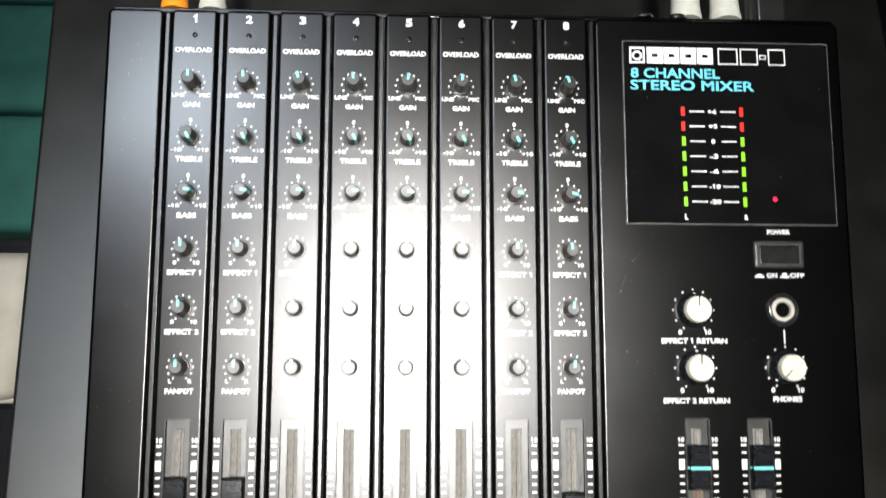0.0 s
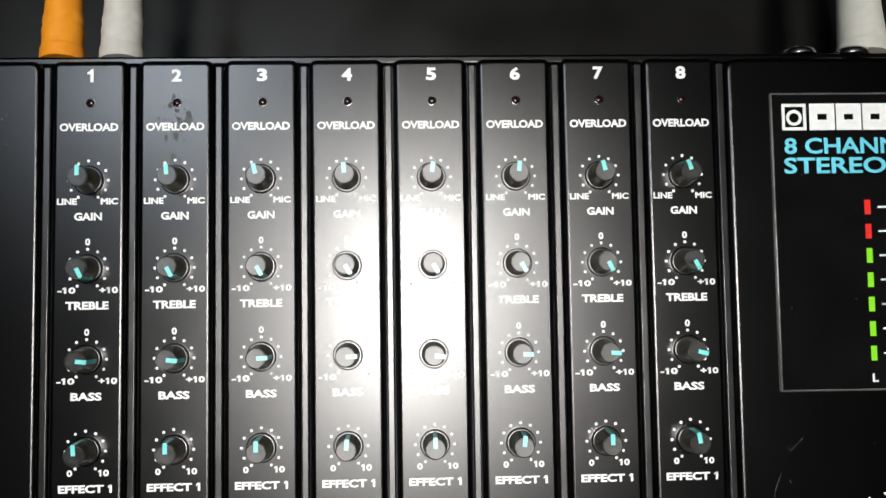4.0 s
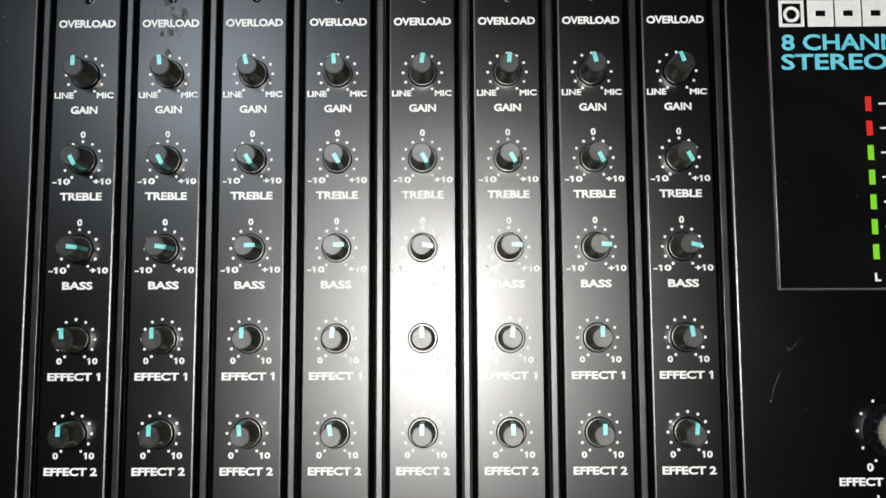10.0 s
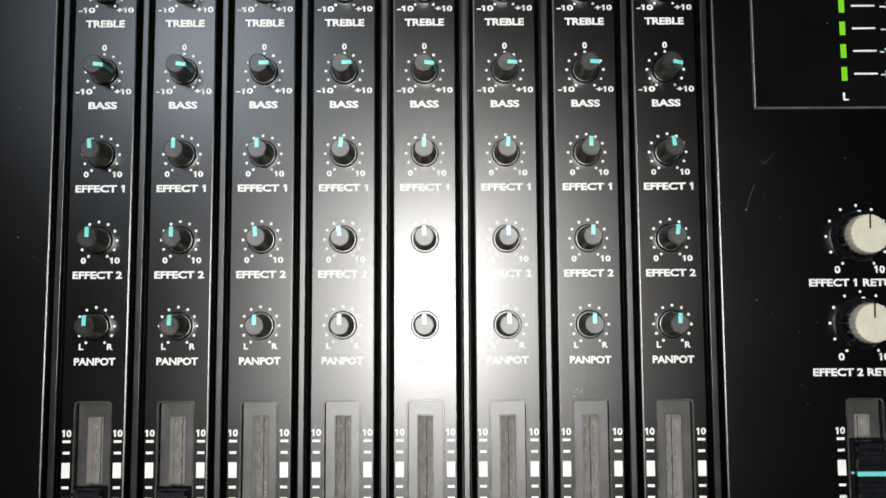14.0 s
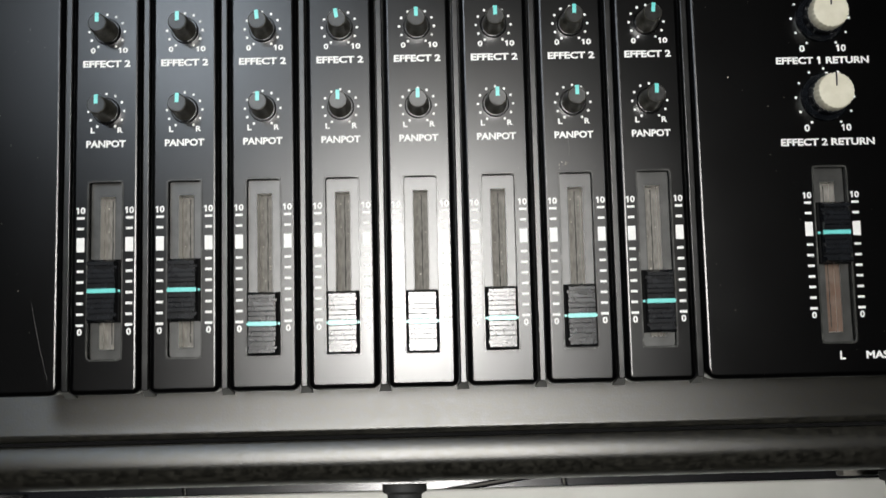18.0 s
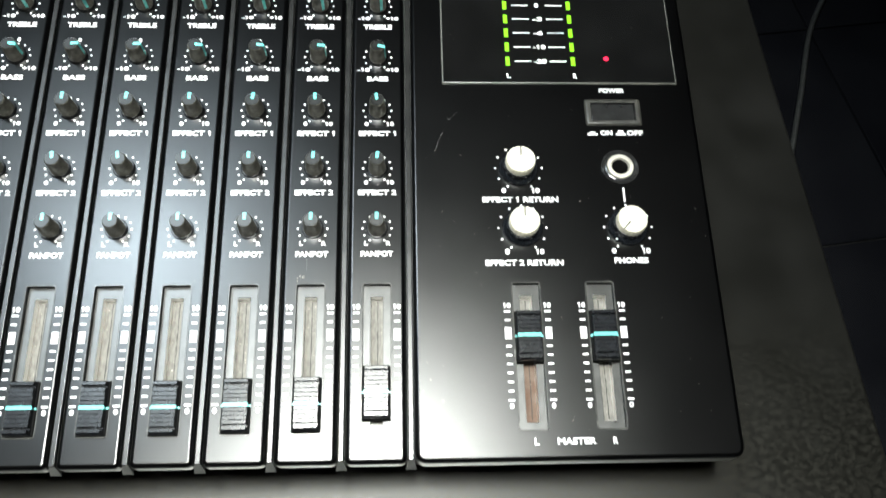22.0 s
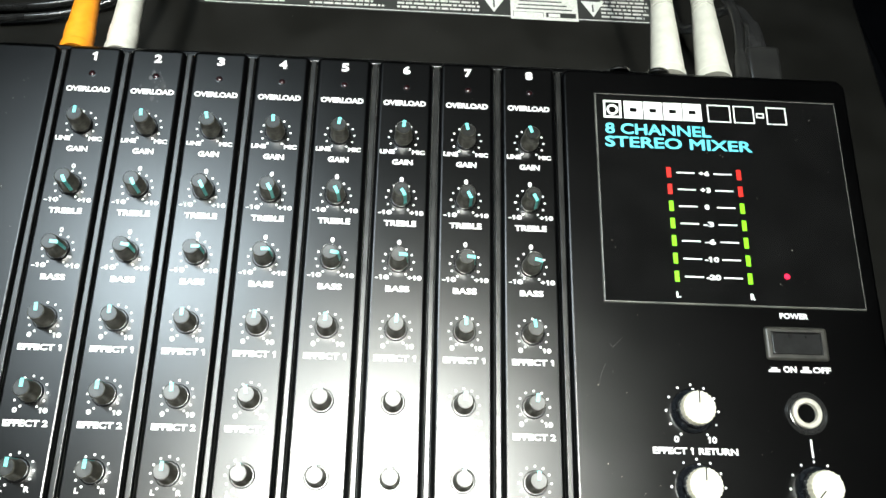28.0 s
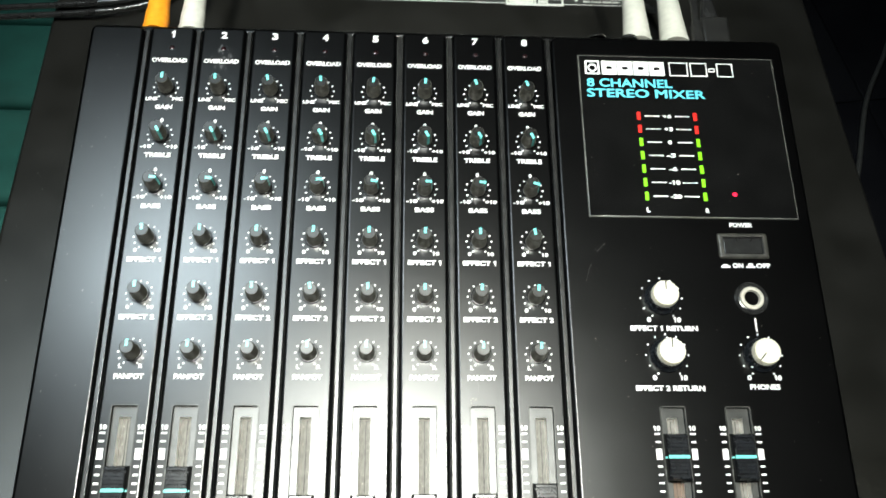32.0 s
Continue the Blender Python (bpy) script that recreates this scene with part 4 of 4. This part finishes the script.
emblem = part("emblem", frame_bm(127.3, 135.3, 166.9, 175.6, 1.0), "ink_white", window, "plain white square emblem", None, 0)
part("emblem_ring", lathe_bm([(2.6, 0.8), (2.6, 0.9), (1.6, 0.9), (1.6, 0.8)], 24), "ink_white", window, "", mm(131.3, 171.0, 0))
for j in range(4):
    x = 136.4 + j * 8.75
    blk = plate_bm(x, x + 8.3, 166.9, 175.6, 0.8, 0.9, [(x + 2.6, x + 5.7, 170.3, 172.2)], 0.02, 1, 0.1)
    part("emblem_block", blk, "ink_white", window, "plain white emblem block", None, 0)
for x0, x1, y0, y1 in ((173.6, 184.0, 166.9, 175.6), (185.2, 194.6, 166.9, 175.6), (195.4, 199.0, 169.9, 172.4), (200.0, 209.0, 166.9, 175.6)):
    part("emblem_outline", frame_bm(x0, x1, y0, y1, 0.6), "ink_white", window, "plain outlined emblem block", None, 0)

# rear row: socket screws
for x in (137.0, 155.0):
    part("socket_screw", lathe_bm([(5.6, 0), (5.6, 0.8), (4.9, 1.9), (3.0, 2.8), (0, 3.2)], 24, axis="y"), "steel", mixer, "domed steel screw head", mm(x, 193.4, -6.4))

# scratches worn through the black coat
SCRATCHES = (((65.3, -1.6), (65.7, -4.0), (65.5, -7.3)), ((-119.0, -54.2), (-117.9, -60.6), (-115.6, -71.4), (-113.4, -79.8)),
             ((123.2, 57.9), (121.2, 53.3), (120.1, 48.9)), ((125.4, 65.7), (126.4, 64.4), (130.3, 68.4)), ((125.7, 55.2), (125.9, 54.0)),
             ((-65.8, 180.2), (-63.6, 175.4)))
for pts in SCRATCHES:
    bm = bmesh.new()
    for (xa, ya), (xb, yb) in zip(pts, pts[1:]):
        n = Vector((yb - ya, xa - xb)).normalized() * 0.075
        bm.faces.new([bm.verts.new(Vector((x, y, 0.03)) * K) for x, y in ((xa - n.x, ya - n.y), (xa + n.x, ya + n.y), (xb + n.x * 0.6, yb + n.y * 0.6), (xb - n.x * 0.6, yb - n.y * 0.6))])
    part("scratch", bm, "scratch_pale", mixer, "", None, 0)

# a rubbed smudge on the second strip and crumbs of dust
rng = random.Random(12)
bm = bmesh.new()
for _ in range(70):
    cx, cy, r = rng.gauss(-66.0, 3.2), rng.gauss(171.0, 5.0), 0.12 + 0.75 * rng.random() ** 3
    bm.faces.new([bm.verts.new(Vector((cx + r * rng.uniform(0.8, 1.2) * math.cos(a), cy + 1.5 * r * rng.uniform(0.8, 1.2) * math.sin(a), 0.02 + 0.0002 * _)) * K) for a in [math.pi * q / 8 for q in range(16)]])
tagged(part("smudge", bm, "smudge", mixer, "", None, 0), "dull rubbed smudge", "", "", "stuff")
tagged(link_mesh("dust", dust_mesh(5, 7, 62.0, 65.5, -12.4, -9.5, 0.0, 0.12, 0.42), "dust_pale", mixer), "pale crumbs of dust", "", "", "stuff")
tagged(link_mesh("dust", dust_mesh(6, 46, 112, 236, -82, 82, 0.0, 0.07, 0.2), "dust_pale", mixer), "pale crumbs of dust", "", "", "stuff")
tagged(link_mesh("dust", dust_mesh(7, 40, -134, -112, -82, 188, 0.0, 0.06, 0.16), "dust_pale", mixer), "pale crumbs of dust", "", "", "stuff")
tagged(link_mesh("dust", dust_mesh(8, 30, 126, 230, 85, 177, 0.8, 0.07, 0.2), "dust_pale", window), "pale crumbs of dust", "", "", "stuff")

# ---- cables at the rear (mixer frame) ----
def plug_bm(r0, r1, length, slots, pitch, seg=32):
    """A tapered moulded plug along y: flared foot, grip bumps, slotted strain relief at its end."""
    bm, rings, y = bmesh.new(), [], 0.0
    first = length - 2.5 - slots * pitch
    while y <= length:
        f = y / length
        ring = []
        for s in range(seg):
            a = 2 * math.pi * s / seg
            r = r0 + (r1 - r0) * min(1.0, f * 1.15)
            if y < 5.0:
                r += 0.35
            if 9.0 < y < 17.0 and abs(math.cos(a)) > 0.8:
                r += (0.32 if slots > 3 else 0.0) * abs(math.sin((y - 9.0) / 8.0 * math.pi * 2))
            if y > length - 1.8:
                r *= 1.0 - 0.3 * (y - length + 1.8) / 1.8
            q = (y - first + (pitch / 2 if math.cos(a) < 0 else 0.0)) / pitch
            if 0 < q < slots and 0.15 < (q % 1.0) < 0.5 and abs(math.cos(a)) > 0.15:
                r -= 0.75
            ring.append(bm.verts.new(Vector((r * math.cos(a), y, r * math.sin(a))) * K))
        rings.append(ring)
        y += 0.5
    for a, b in zip(rings, rings[1:]):
        for s in range(seg):
            bm.faces.new((a[s], a[(s + 1) % seg], b[(s + 1) % seg], b[s]))
    bm.faces.new(rings[0])
    bm.faces.new(list(reversed(rings[-1])))
    return bm


def plug_cable(colour, material, x, z, r0, r1, length, path, cable_r, cable_mat, slots, pitch=3.6, lean=0.0, droop=0.0):
    ob = thing("audio_cable", colour, "cable", "cables at the mixer's rear", m=MIXER)
    plug = part("plug", plug_bm(r0, r1, length, slots, pitch), material, ob, "", mm(x, 193.5, z, -droop, 0, -lean), 35)
    part("cable", tube_bm([(x + (length - 4) * math.sin(radians(lean)), 193.5 + length - 4, z - (length - 4) * math.sin(radians(droop))), *path], cable_r), cable_mat, ob)
    return ob


plug_cable("orange plug with a black cable in the mixer's rear", "orange_rubber", -107.6, -11, 6.9, 4.7, 58,
           [(-109, 258, -23), (-105, 277, -38), (-105, 297, -72), (-124, 290, -96.5), (-150, 277, -97.5), (-195, 268, -96), (-330, 262, -104)], 2.1, "cable_black", 5, 3.6, -3.0, 10.0)
plug_cable("white plug with a black cable in the mixer's rear", "white_rubber", -88.2, -11, 6.9, 5.2, 58,
           [(-89, 258, -23), (-86, 281, -42), (-91, 305, -76), (-116, 301, -99), (-150, 286, -99), (-195, 277, -98), (-330, 272, -106)], 2.1, "cable_black", 5, 3.6, -2.0, 10.0)
plug_cable("grey moulded plug with a thin white cable", "grey_rubber", 161.5, -11, 8.2, 5.4, 60,
           [(166, 264, -28), (164, 285, -46), (159, 320, -95), (150, 380, -112)], 1.7, "white_rubber", 3, 3.0, 4.0, 12.0)
plug_cable("grey moulded plug with a thin white cable", "grey_rubber", 183.0, -11, 8.2, 5.4, 60,
           [(187, 264, -28), (190, 285, -46), (187, 320, -95), (178, 380, -112)], 1.7, "white_rubber", 3, 3.0, 3.0, 12.0)
power = thing("power_cord", "dark grey power cord plugged in the mixer's rear", "cable", "", "", MIXER)
part("plug", plate_bm(201, 217, 193.5, 217, -28, -12, (), 2.0), "rail_grey", power)
part("boot", lathe_bm([(0, 0), (6, 0), (4.5, 14), (3, 22), (0, 22)], 20, axis="y"), "cable_black", power, "", mm(209, 212, -20))
part("cord", tube_bm([(209, 232, -20), (207, 258, -40), (201, 290, -100), (198, 380, -114)], 3.0), "cable_black", power)
lead = thing("grey_lead", "thin dark grey lead hanging from the mixer's rear", "cable", "", "", MIXER)
part("sleeve", lathe_bm([(0, 0), (4, 0), (3.2, 14), (2, 18), (0, 18)], 20, axis="y"), "rail_grey", lead, "", mm(196.5, 193.5, -10))
part("cord", tube_bm([(196.5, 207, -10), (198, 240, -16), (201, 300, -60), (203, 380, -110)], 2.2), "rail_grey", lead)

# ---- things beside the cabinet ----
mat_thing = thing("green_mat", "green quilted mat lying on the floor", "mat")
for j in range(6):
    part("fold", plate_bm(-900, -262, 170 + j * 110, 276 + j * 110, 0, 26, (), 9.0, 5), "green_cloth", mat_thing)
pad = thing("cream_cushion", "cream cloth cushion on the dark floor", "cushion")
part("pad", plate_bm(-620, -288, 30, 150, 0, 34, (), 14.0, 6), "cream_cloth", pad)
part("piping", plate_bm(-622, -286, 28, 152, 14, 20, (), 3.0, 4), "cream_cloth", pad)
sheet = thing("white_sheet", "white board lying on the floor before the cabinet", "board")
part("board", plate_bm(-420, 480, -520, -124, 0, 6, (), 2.0, 3), "paper_white", sheet)

# ---- floor tiles ----
cord = thing("floor_cord", "thin dark grey cord lying on the floor tiles", "cable")
part("cord", tube_bm([(640, 690, 3.6), (596, 590, 3.6), (560, 512, 3.6), (517, 436, 3.6), (486, 352, 3.6), (452, 262, 3.6)], 2.6), "cord_grey", cord)
tile_mesh = to_mesh(plate_bm(-121.6, 121.6, -121.6, 121.6, -5, 0, (), 1.0, 2), "tile", 50)
TURN = radians(8.0)
for ix in range(-9, 9):
    for iy in range(-9, 9):
        u, v = (ix + 0.5) * 245.0, (iy + 0.5) * 245.0
        x, y = 517 + u * math.cos(TURN) - v * math.sin(TURN), 439 + u * math.sin(TURN) + v * math.cos(TURN)
        if -1450 < x < 1650 and -1250 < y < 1650:
            link_mesh("tile", tile_mesh, "floor_tile", floor, "", mm(x, y, 0.5, 0, 0, 8.0))
